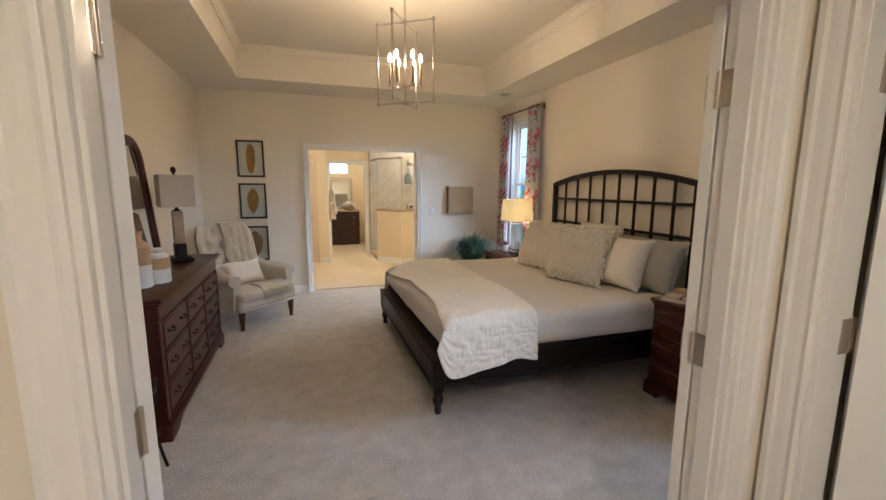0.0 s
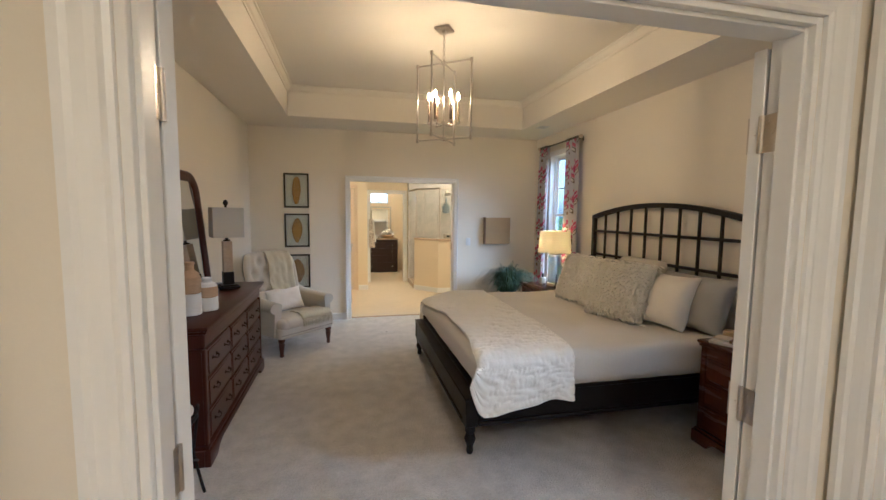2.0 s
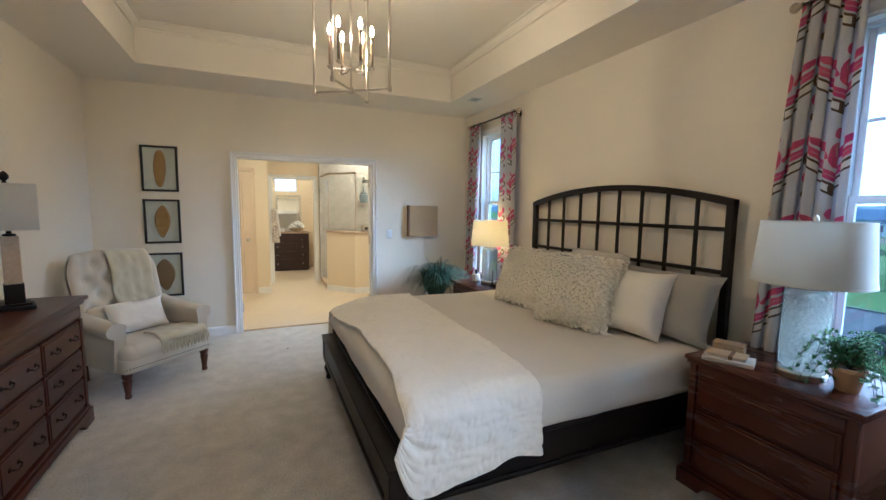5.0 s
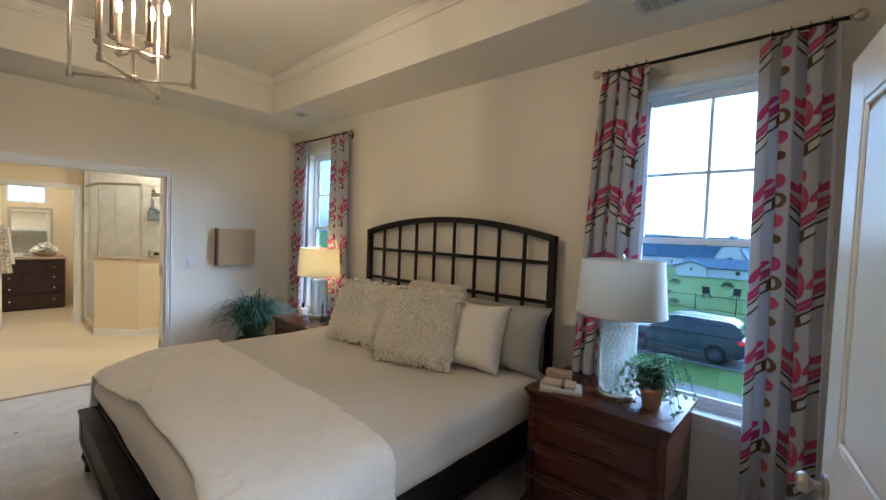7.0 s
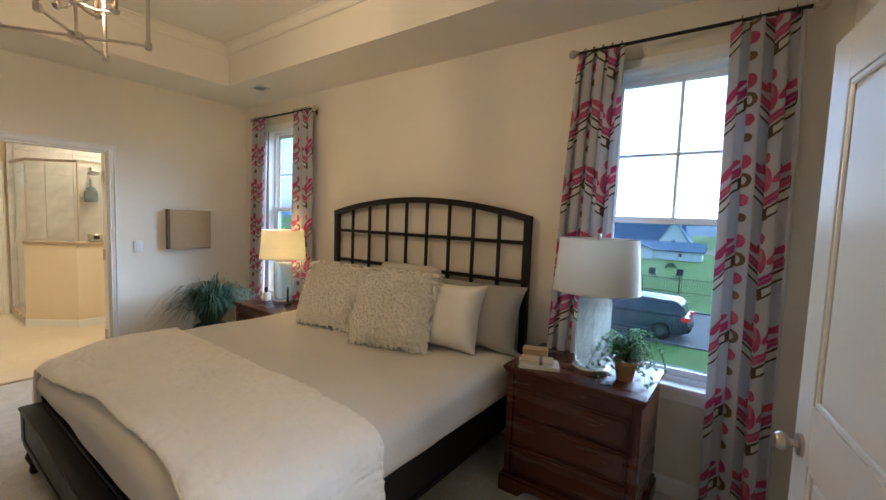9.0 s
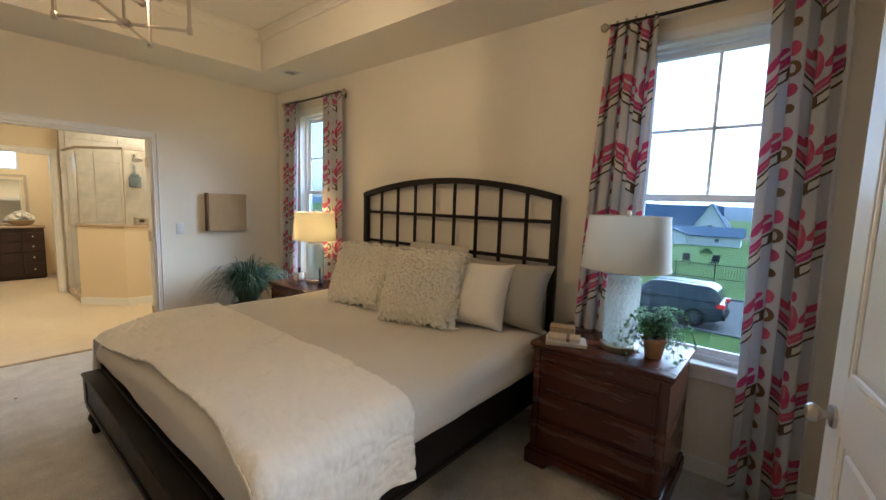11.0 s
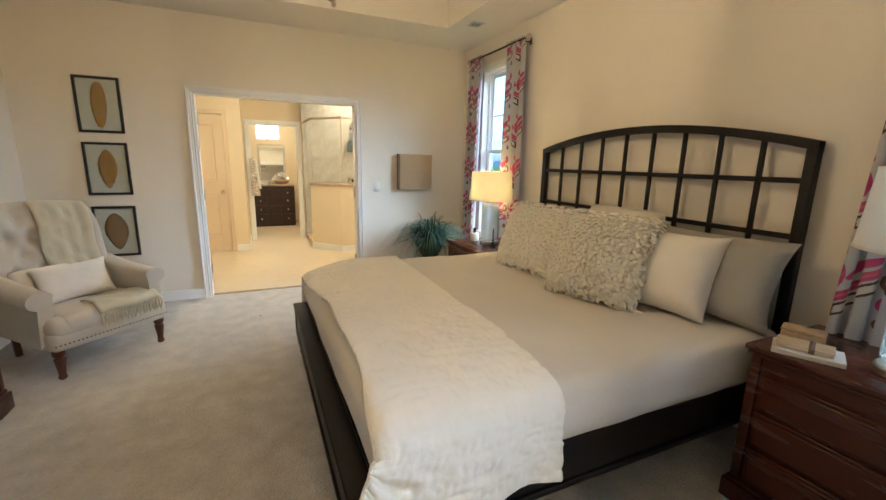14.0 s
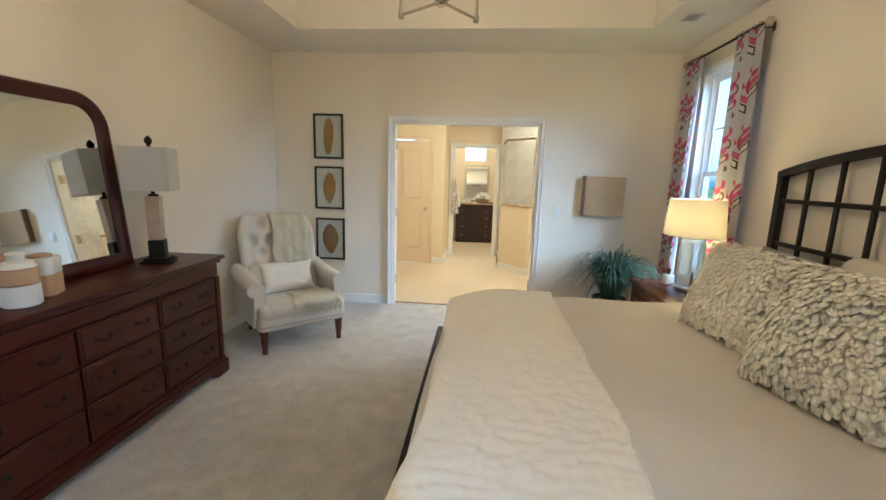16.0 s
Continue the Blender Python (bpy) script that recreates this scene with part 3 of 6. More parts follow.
# the passage that the walk starts in
HX = 2.145
setting("wall_hall_east", join(box(HX, HX + 0.115, 1.02, YN - TH, 0, 2.9, 0), box(HX, HX + 0.115, -1.7, 0.23, 0, 2.9, 0), box(HX, HX + 0.115, 0.23, 1.02, 2.05, 2.9, 0)), WALL,
        "cream wall of the passage with a door")
setting("wall_hall_west", box(0.10, 0.215, -1.7, YN - TH, 0, 2.9, 0), WALL, "cream wall of the passage")
# Unseen window, added behind the start to send daylight into the passage
FW0, FW1 = 0.78, 1.53
setting("wall_hall_south", join(box(0.215, FW0, -1.7, -1.6, 0, 2.9, 0), box(FW1, HX, -1.7, -1.6, 0, 2.9, 0), box(FW0, FW1, -1.7, -1.6, 2.15, 2.9, 0), box(FW0, FW1, -1.7, -1.6, 0, 0.90, 0)), WALL, "cream end wall of the passage with the added window")
fw = thing("window_4", (0, -1.7, 0), 0, "unseen white framed passage window added for daylight", "window", "", "structure")
part("window_frame", join(box(FW0, FW0 + 0.05, 0.02, 0.08, 0.90, 2.15, 0.003), box(FW1 - 0.05, FW1, 0.02, 0.08, 0.90, 2.15, 0.003), box(FW0 + 0.05, FW1 - 0.05, 0.02, 0.08, 0.90, 0.95, 0.003), box(FW0 + 0.05, FW1 - 0.05, 0.02, 0.08, 2.10, 2.15, 0.003)), VINYL, fw)
fp = part("pane", box(FW0 + 0.048, FW1 - 0.048, 0.045, 0.049, 0.948, 2.102, 0), PANE, fw)
fp.visible_shadow = False
setting("ceiling_hall", box(0.10, HX + 0.115, -1.7, YN - TH, SOF, SOF + 0.2, 0), CEIL, "cream passage ceiling")
cas2 = casing("trim_hall_door", -1.02, -0.23, 2.05, 0, -1, 0.085)
cas2.matrix_world = pose(HX, 0, 0, 0, 0, -90)
cj = jamb("jamb_hall_door", -1.02, -0.23, 2.05, 0.001, 0.114)
cj.matrix_world = pose(HX, 0, 0, 0, 0, -90)
panel_door("door_3", (HX + 0.132, 0.993, 0), -52, 0.74, 2.02, "white two-panel closet door standing ajar", 0.93, 1)
setting("closet_walls", join(box(3.4, 3.5, -0.6, YN - TH, 0, 2.7, 0), box(HX + 0.115, 3.5, -0.7, -0.6, 0, 2.7, 0)), WALL, "closet walls in shade")
setting("ceiling_closet", box(HX + 0.115, 3.5, -0.7, YN - TH, 2.7, 2.8, 0), CEIL, "closet ceiling")
for z in (0.28, 1.09, 1.80):
    hinge("hinge", HX + 0.116, 1.001, z, 180)
cw = casing("trim_hall_west", -0.15, 1.0, 2.06, 0, -1, 0.085)
cw.matrix_world = pose(0.215, 0, 0, 0, 0, 90)
panel_door("door_4", (0.192, -0.14, 0), 90, 1.13, 2.05, "closed white panel door of the passage", None, 1)


# ---- windows ----
def window(index, yc, z0, z1):
    w = thing("window_%d" % index, (XR, yc, z0), 0, "white vinyl double-hung sash window with a gridded upper sash", "window", "bedroom windows", "structure")
    h, a = z1 - z0, WHALF
    f0, f1 = 0.065, 0.135
    fr = 0.032
    part("window_frame", join(box(f0, f1, -a, -a + fr, 0, h, 0.003), box(f0, f1, a - fr, a, 0, h, 0.003),
                              box(f0, f1, -a + fr, a - fr, 0, fr, 0.003), box(f0, f1, -a + fr, a - fr, h - fr, h, 0.003)), VINYL, w)
    mid = 1.545 - z0
    s = 0.03
    for nm, lo, hi, x in (("upper_sash", mid - 0.02, h - fr, 0.105), ("lower_sash", fr, mid + 0.02, 0.078)):
        part(nm, join(box(x, x + 0.024, -a + fr, -a + fr + s, lo, hi, 0.003), box(x, x + 0.024, a - fr - s, a - fr, lo, hi, 0.003),
                      box(x, x + 0.024, -a + fr + s, a - fr - s, lo, lo + 0.04, 0.003), box(x, x + 0.024, -a + fr + s, a - fr - s, hi - 0.036, hi, 0.003)), VINYL, w)
        p = part("pane", box(x + 0.010, x + 0.014, -a + fr + s - 0.004, a - fr - s + 0.004, lo + 0.036, hi - 0.032, 0), PANE, w)
        p.visible_shadow = False
    zc = 1.93 - z0
    part("muntin", box(0.110, 0.118, -0.009, 0.009, mid + 0.02, h - fr - 0.036, 0.002), VINYL, w)
    part("muntin", box(0.109, 0.117, -a + fr + s, a - fr - s, zc - 0.009, zc + 0.009, 0.002), VINYL, w)
    part("window_sill", box(-0.03, f0, -a - 0.03, a + 0.03, -0.026, 0.004, 0.006), TRIM, w)
    part("apron", box(-0.014, -0.001, -a - 0.01, a + 0.01, -0.085, -0.027, 0.004), TRIM, w)
    part("head_trim", box(-0.016, -0.001, -a - 0.01, a + 0.01, h, h + 0.055, 0.004), TRIM, w)
    part("liner", join(box(-0.001, f0, -a - 0.001, -a + 0.012, 0.005, h, 0), box(-0.001, f0, a - 0.012, a + 0.001, 0.005, h, 0), box(-0.001, f0, -a + 0.012, a - 0.012, h - 0.012, h + 0.001, 0)), TRIM, w)
    return w


for i, (yc, z0, z1) in enumerate(WIN):
    window(i + 1, yc, z0, z1)


def curtain(y_top, y_bot, seed, folds, shift, label):
    """A hung panel from the rod to the floor, gathered at the top."""
    rng = random.Random(seed)
    ph = [rng.uniform(0, 6.28) for _ in range(4)]
    (a0, a1), (b0, b1) = y_top, y_bot
    cx, top, bot = 3.635, 2.512, 0.012
    flat = 1.45 * (a1 - a0)

    def fn(u, v):
        k = v ** 0.8
        y0, y1 = a0 + (b0 - a0) * k, a1 + (b1 - a1) * k
        uu = u + 0.018 * math.sin(6.28 * u * 2 + ph[0]) + 0.010 * math.sin(9 * u + 3 * v + ph[1])
        amp = 0.016 + 0.008 * v + 0.006 * math.sin(5 * u + ph[2])
        x = cx + amp * math.sin(6.28319 * folds * uu + ph[3] + 0.5 * v * math.sin(4 * u + ph[1])) - 0.012 * v
        y = y0 + (y1 - y0) * uu + 0.012 * math.cos(12.566 * folds * uu + ph[3]) 
        return (x, y, top + (bot - top) * v)

    c = thing("curtain", (0, 0, 0), 0, label, "curtain", "ikat curtain panels")
    p = part("panel", grid(folds * 22, 30, fn, lambda u, v: (u * flat + seed * 0.285 + shift, 2.5 * (1 - v))), IKAT, c, angle=80)
    thicken(p, 0.003)
    for i in range(folds + 1):
        y = a0 + (a1 - a0) * (i + 0.5) / (folds + 1)
        part("ring", moved(lathe([(0.019, -0.002), (0.022, 0.0), (0.019, 0.002), (0.017, 0.0), (0.019, -0.002)], 16), pose(3.635, y, 2.523, 90)), BLACKWOOD, c)
    return c


def rod(y0, y1):
    r = thing("curtain_rod", (3.635, 0, 2.522), 0, "black iron curtain rod with pale knob finials", "curtain rod", "curtain rods")
    part("pole", tube([(0, y0, 0), (0, y1, 0)], 0.0095, 12), IRON, r)
    for y, s in ((y0, -1), (y1, 1)):
        part("finial", moved(lathe([(0.008, -0.005), (0.016, 0.0), (0.010, 0.008), (0.024, 0.024), (0.026, 0.036), (0.018, 0.05), (0.002, 0.056)], 16), pose(0, y, 0, -90 * s)), FINIAL, r, "pale champagne knob finial")
        yb = y - s * 0.05
        part("bracket", join(tube([(0, yb, -0.012), (0.03, yb, -0.02), (0.084, yb, -0.01)], 0.005, 8), cbox(0.081, yb, -0.01, 0.006, 0.025, 0.06, 0.002)), IRON, r)


rod(1.385, 2.44)
rod(5.00, 6.06)
curtain((2.17, 2.425), (2.19, 2.53), 3, 4, 0.05, "grey ikat curtain panel with pink fans, beside the headboard")
curtain((1.41, 1.68), (1.36, 1.65), 5, 3, 0.02, "grey ikat curtain panel with pink fans, near the open door")
curtain((5.79, 6.05), (5.86, 6.12), 8, 4, 0.0, "grey curtain panel with pink ikat fans, in the room corner")
curtain((5.02, 5.33), (4.98, 5.32), 11, 4, 0.03, "grey curtain panel with pink ikat fans, behind the lit table lamp")


# ---- bed ----
def turned_post(h):
    return [(0.018, 0), (0.024, 0.02), (0.020, 0.05), (0.030, 0.075), (0.038, 0.10), (0.030, 0.125), (0.022, 0.135), (0.034, 0.15), (0.034, h)]


bed = thing("bed", (0, 0, 0), 0, "king bed with black-stained frame and arched lattice headboard", "bed")
HY0, HY1 = 2.695, 4.668
FY0, FY1 = 2.692, 4.74
for y in (HY0 + 0.024, HY1 - 0.024):
    part("headboard_post", cbox(3.665, y, 0.775, 0.045, 0.048, 1.55, 0.004), BLACKWOOD, bed)
hc, half = (HY0 + HY1) / 2, (HY1 - HY0) / 2


def arch(y):
    return 1.548 + 0.125 * (1 - ((y - hc) / half) ** 2)


ys = [HY0 + (HY1 - HY0) * i / 32 for i in range(33)]
outline = [(y, arch(y)) for y in ys] + [(y, arch(y) - 0.045) for y in reversed(ys)]
part("headboard_arch", prism(outline, 3.640, 3.690, "x", 0.003), BLACKWOOD, bed)
for z in (1.37, 1.105):
    part("headboard_rail", cbox(3.665, hc, z, 0.022, HY1 - HY0 - 0.09, 0.026, 0.003), BLACKWOOD, bed)
for i in range(8):
    y = HY0 + 0.024 + (HY1 - HY0 - 0.048) * (i + 1) / 9
    part("headboard_bar", cbox(3.664, y, (0.55 + arch(y) - 0.03) / 2, 0.020, 0.024, arch(y) - 0.03 - 0.55, 0.003), BLACKWOOD, bed)
part("headboard_rail", cbox(3.665, hc, 0.50, 0.028, HY1 - HY0 - 0.09, 0.10, 0.003), BLACKWOOD, bed)
for y in (FY0 + 0.055, FY1 - 0.055):
    part("leg", lathe(turned_post(0.20), 20, (1.585, y, 0)), BLACKWOOD, bed)
    part("foot_block", cbox(1.585, y, 0.285, 0.085, 0.085, 0.19, 0.006), BLACKWOOD, bed)
part("foot_rail", box(1.548, 1.59, FY0 + 0.09, FY1 - 0.09, 0.216, 0.364, 0.004), BLACKWOOD, bed)
part("foot_cap", box(1.535, 1.63, FY0 + 0.01, FY1 - 0.01, 0.365, 0.385, 0.006), BLACKWOOD, bed)
part("foot_moulding", box(1.538, 1.595, FY0 + 0.09, FY1 - 0.09, 0.19, 0.215, 0.004), BLACKWOOD, bed)
for y0, y1 in ((FY0, FY0 + 0.05), (FY1 - 0.05, FY1)):
    part("side_rail", box(1.63, 3.64, y0 + 0.012, y1 - 0.012, 0.229, 0.394, 0.004), BLACKWOOD, bed)
    part("rail_moulding", box(1.63, 3.64, y0, y1, 0.20, 0.228, 0.004), BLACKWOOD, bed)
    part("rail_moulding", box(1.63, 3.64, y0, y1, 0.395, 0.42, 0.005), BLACKWOOD, bed)
part("slat_base", box(1.63, 3.62, FY0 + 0.05, FY1 - 0.05, 0.33, 0.395, 0.004), BLACKWOOD, bed)

def foot_sag(x, y):
    """The soft far corner of the foot end."""
    a, b = max(0.0, min(1.0, (1.98 - x) / 0.42)), max(0.0, min(1.0, (y - 3.50) / 1.1))
    return 0.085 * a * a * (3 - 2 * a) * b * b * (3 - 2 * b)


MX0, MX1, MY0, MY1, MTOP = 1.605, 3.63, 2.650, 4.745, 0.665
mat_bm = box(MX0, MX1, MY0, MY1, 0.423, MTOP, 0.085, 6)
bmesh.ops.subdivide_edges(mat_bm, edges=[e for e in mat_bm.edges if e.calc_length() > 0.4], cuts=24, use_grid_fill=True)
for v in mat_bm.verts:
    p = v.co
    p += Vector((noise.noise(p * 2.3), noise.noise(p * 2.1 + Vector((5, 1, 2))), noise.noise(p * 2.6 + Vector((2, 7, 1))))) * 0.010
    if p.z > 0.52:
        p.z -= foot_sag(p.x, p.y)
    if p.z < 0.47:
        p.z += 0.010 * noise.noise(Vector((p.x * 3, p.y * 3, 4)))
mattress = thing("mattress", (0, 0, 0), 0, "king mattress under a smooth grey quilted coverlet on the black bed", "mattress")
part("coverlet", mat_bm, QUILT, mattress, angle=80)
hem_z = 0.434
for a, b in (((MX0 + 0.09, MY0 + 0.045), (MX1 - 0.09, MY0 + 0.045)), ((MX0 + 0.09, MY1 - 0.045), (MX1 - 0.09, MY1 - 0.045)), ((MX0 + 0.045, MY0 + 0.09), (MX0 + 0.045, MY1 - 0.09))):
    part("hem", tube([(a[0] + (b[0] - a[0]) * k / 40, a[1] + (b[1] - a[1]) * k / 40, hem_z + 0.006 * noise.noise(Vector((k * 0.4, a[0], a[1])))) for k in range(41)], 0.008, 8), QUILT, mattress, "stitched coverlet hem")


def throw_fn(u, v):
    """u runs from the foot edge to the head edge, v from the near hem over the bed to the far hem."""
    wid, top = MY1 - MY0, MTOP + 0.012
    s = v * 2.98 - 0.36
    hang = max(0.0, min(1.0, -s / 0.36))
    wob = 0.022 * noise.noise(Vector((s * 1.7, 3.0, 0))) + 0.012 * noise.noise(Vector((s * 5, 9.0, 0)))
    x_head = 2.240 + 0.060 * min(1.0, max(0.0, s) / 0.6) + wob
    x_foot = 1.655 + 0.014 * noise.noise(Vector((s * 3.0, 1, 1))) - 0.070 * math.exp(-(max(0.0, s) / 0.28) ** 2) - 0.050 * max(0.0, (s - 1.2) / 0.9)
    # hem: rounded low corner at the foot, rising to the middle, square at the head
    q = u
    hem = 0.262 + 0.050 * math.exp(-((q - 0.17) / 0.20) ** 2) - 0.03 * math.exp(-((q - 0.78) / 0.16) ** 2)
    if q < 0.16:
        hem *= 1 - (1 - q / 0.16) ** 2.6 * 0.62
    xs = x_foot + (x_head - x_foot) * u
    if s < 0:
        y = MY0 - 0.020 - 0.020 * hang + 0.010 * math.sin(xs * 15 + 1) * hang
        z = top - 0.072 - hem * hang
        xs -= 0.045 * hang * (1 - u) ** 2
    elif s < 0.10:
        a = s / 0.10 * math.pi / 2
        y, z = MY0 - 0.020 + 0.082 * (1 - math.cos(a)), top - 0.072 + 0.072 * math.sin(a)
    elif s < wid - 0.06:
        y, z = MY0 + 0.062 + (s - 0.10) * (wid - 0.14) / (wid - 0.16), top
    else:
        e = s - (wid - 0.06)
        a = min(1.0, e / 0.10) * math.pi / 2
        y, z = MY1 - 0.062 + 0.082 * math.sin(a), top - 0.075 * (1 - math.cos(a)) - max(0, e - 0.10)
    # the foot edge rolls over the rounded end of the mattress
    ex = MX0 + 0.075
    if xs < ex and s >= 0:
        d = ex - xs
        a = min(1.45, d / 0.095)
        z -= 0.090 * (1 - math.cos(a)) + max(0.0, d - 0.138)
        xs = ex - 0.098 * math.sin(a)
    fine = abs(noise.noise(Vector((xs * 8 + s * 5, s * 19 - xs * 3, 2.0))))
    fine2 = abs(noise.noise(Vector((xs * 31, s * 24 - xs * 9, 6.0))))
    wr = (0.017 if s > 0.1 else 0.014) * (0.30 - fine) + 0.008 * (0.28 - fine2) + noise.noise(Vector((xs * 3, s * 2.2, 8.0))) * 0.008
    if s < 0.02:
        y -= wr * 1.3 + 0.008
    z += wr * (0.5 if s < 0 else 1) + 0.010 - foot_sag(xs, y)
    return (xs, y, z)


throw = thing("bed_throw", (1.95, 2.70, MTOP))
thicken(part("cloth", moved(grid(90, 240, throw_fn), pose(-1.95, -2.70, -MTOP)), THROW, throw, angle=80), 0.012)
for u0 in (0.0, 1.0):
    edge = [Vector(throw_fn(u0, k / 160)) - Vector((1.95, 2.70, MTOP)) for k in range(161)]
    part("hem", tube(edge, 0.0075, 8), THROW, throw, "rolled stitched hem")
for v0 in (0.0, 1.0):
    edge = [Vector(throw_fn(k / 60, v0)) - Vector((1.95, 2.70, MTOP)) for k in range(61)]
    part("hem", tube(edge, 0.0075, 8), THROW, throw, "rolled stitched hem")
tagged(throw, "white textured matelasse throw folded across the foot of the bed", "throw")


def lean_pillow(name, bm, material, loc, rz, tilt, label, extra=None):
    t = thing(name, loc, 0, label, "pillow", "pillows on the bed")
    t.matrix_world = pose(*loc, 0, 0, rz) @ pose(0, 0, 0, tilt)
    part("cushion", bm, material, t, angle=80)
    return t


def petals(parent, w, h, t, seed):
    """Rows of little curled felt loops over the face and rim of a cushion."""
    rng = random.Random(seed)
    bm = bmesh.new()
    n = int(w / 0.0215)
    for i in range(n + 1):
        for j in range(n + 1):
            u, v = (2 * (i + rng.uniform(-0.45, 0.45)) / n - 1), (2 * (j + rng.uniform(-0.45, 0.45)) / n - 1)
            u, v = max(-1, min(1, u)), max(-1, min(1, v))
            k = max(0.0, (1 - u ** 4) * (1 - v ** 4)) ** 0.42
            c = Vector((u * w / 2 * (1 - 0.04 * (1 - v * v) * abs(u) ** 3), -(t / 2 * k), h / 2 + v * h / 2))
            out = Vector((0.8 * u * abs(u), -0.35 - k, 0.8 * v * abs(v))).normalized()
            down = Vector((rng.uniform(0.0, 0.9) + 0.2 * u, -0.1, -1 + rng.uniform(0, 0.6)))
            side = (down - out * down.dot(out)).normalized()
            fwd = out.cross(side)
            L, W = rng.uniform(0.034, 0.046), rng.uniform(0.0095, 0.0125)
            lift = rng.uniform(0.32, 0.55)
            rows = []
            for s in range(5):
                a = s / 4
                p = c + out * (0.004 + L * (0.42 * a - 0.16 * lift * a * a)) + side * (L * 0.90 * a)
                ww = W * (0.55 + 0.6 * math.sin(a * 2.7)) * (0.55 if s == 4 else 1)
                rows.append((bm.verts.new(p - fwd * ww), bm.verts.new(p + fwd * ww)))
            for a, b in zip(rows, rows[1:]):
                bm.faces.new((a[0], a[1], b[1], b[0]))
    ob = part("petals", bm, SHAG, parent, "curled ivory felt petals", angle=80)
    thicken(ob, 0.004)
    ob["kind"] = "stuff"


for loc, rz, tilt, s, seed in (((3.035, 3.385, MTOP + 0.005), -73, -27, 0.56, 1), ((3.075, 4.07, MTOP + 0.005), -80, -24, 0.53, 2)):
    p = lean_pillow("throw_pillow", pillow(s, s * 0.93, 0.20), SHAG, loc, rz, tilt, "square ivory pillow covered in felt petals, propped on the bed")
    petals(p, s, s * 0.93, 0.20, seed)
lean_pillow("throw_pillow", pillow(0.45, 0.45, 0.22, n=24, power=0.60, sag=0.08, ear=0.015), WHITE_CLOTH, (3.245, 3.08, MTOP + 0.005), -80, -24, "plain off-white square pillow leaning on the grey shams")
for y in (3.085, 4.12):
    lean_pillow("sleeping_pillow", pillow(0.86, 0.44, 0.20, n=24, power=0.60, sag=0.07, ear=0.02), GREY_CLOTH, (3.43, y, MTOP + 0.005), -90, -17, "grey sateen pillow sham leaning on the headboard")
lean_pillow("sleeping_pillow", pillow(0.62, 0.52, 0.14), LINEN, (3.35, 3.58, MTOP + 0.005), -90, -17, "beige linen pillow behind the ivory ones")


# ---- nightstands ----
def nightstand(loc, w, d, h, label):
    """Local: front faces -x, back on the wall side; origin at the floor, middle of the front."""
    n = thing("nightstand", loc, 0, label, "nightstand", "bedside nightstands")
    hw = w / 2
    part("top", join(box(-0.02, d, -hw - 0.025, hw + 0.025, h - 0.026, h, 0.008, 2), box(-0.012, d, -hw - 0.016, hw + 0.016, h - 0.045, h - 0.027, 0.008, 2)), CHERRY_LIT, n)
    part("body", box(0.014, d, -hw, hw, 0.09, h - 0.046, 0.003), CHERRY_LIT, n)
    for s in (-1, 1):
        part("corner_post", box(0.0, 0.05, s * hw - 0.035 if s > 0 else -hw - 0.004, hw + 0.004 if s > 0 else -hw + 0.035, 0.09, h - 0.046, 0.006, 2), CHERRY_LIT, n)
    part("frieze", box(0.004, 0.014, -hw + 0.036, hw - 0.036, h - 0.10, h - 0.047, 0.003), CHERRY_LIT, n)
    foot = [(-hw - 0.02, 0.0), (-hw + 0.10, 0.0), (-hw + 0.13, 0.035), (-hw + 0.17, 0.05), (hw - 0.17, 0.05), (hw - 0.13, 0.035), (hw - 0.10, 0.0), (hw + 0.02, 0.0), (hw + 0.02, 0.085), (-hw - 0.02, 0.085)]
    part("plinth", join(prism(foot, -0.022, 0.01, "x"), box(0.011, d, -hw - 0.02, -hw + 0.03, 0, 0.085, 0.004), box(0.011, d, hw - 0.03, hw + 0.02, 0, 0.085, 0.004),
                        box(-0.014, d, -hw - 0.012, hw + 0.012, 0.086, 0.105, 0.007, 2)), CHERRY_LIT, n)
    z = 0.112
    rows = 3
    hh = (h - 0.10 - z - 0.01) / rows
    for i in range(rows):
        part("drawer", join(box(0.002, 0.013, -hw + 0.042, hw - 0.042, z + 0.006, z + hh - 0.006, 0.003), box(-0.006, 0.001, -hw + 0.056, hw - 0.056, z + 0.02, z + hh - 0.02, 0.005)), CHERRY_LIT, n)
        z += hh
    return n


NS1, NS2 = 0.72, 0.62
nightstand((3.165, 2.222, 0), 0.68, 0.53, NS1, "cherry three-drawer nightstand with a moulded plinth")
nightstand((3.165, 5.20, 0), 0.68, 0.53, NS2, "cherry nightstand half hidden behind the bed")


def dimpled_glass(r, z0, z1):
    """A closed glass cylinder pressed all over with staggered round dimples."""
    def fn(u, v):
        z = z0 + (z1 - z0) * v
        end = min(1.0, 14 * v, 14 * (1 - v))
        row = v * 15
        k = math.cos(6.28319 * (u * 22 + 0.5 * (int(row) % 2))) * math.cos(6.28319 * (row % 1.0 - 0.5))
        rr = r * (0.72 + 0.28 * end ** 0.4) + 0.0030 * k * end
        return (rr * math.cos(6.28319 * u), rr * math.sin(6.28319 * u), z)
    bm = grid(132, 75, fn)
    bmesh.ops.remove_doubles(bm, verts=bm.verts, dist=0.0004)
    bmesh.ops.holes_fill(bm, edges=[e for e in bm.edges if e.is_boundary], sides=0)
    return bm


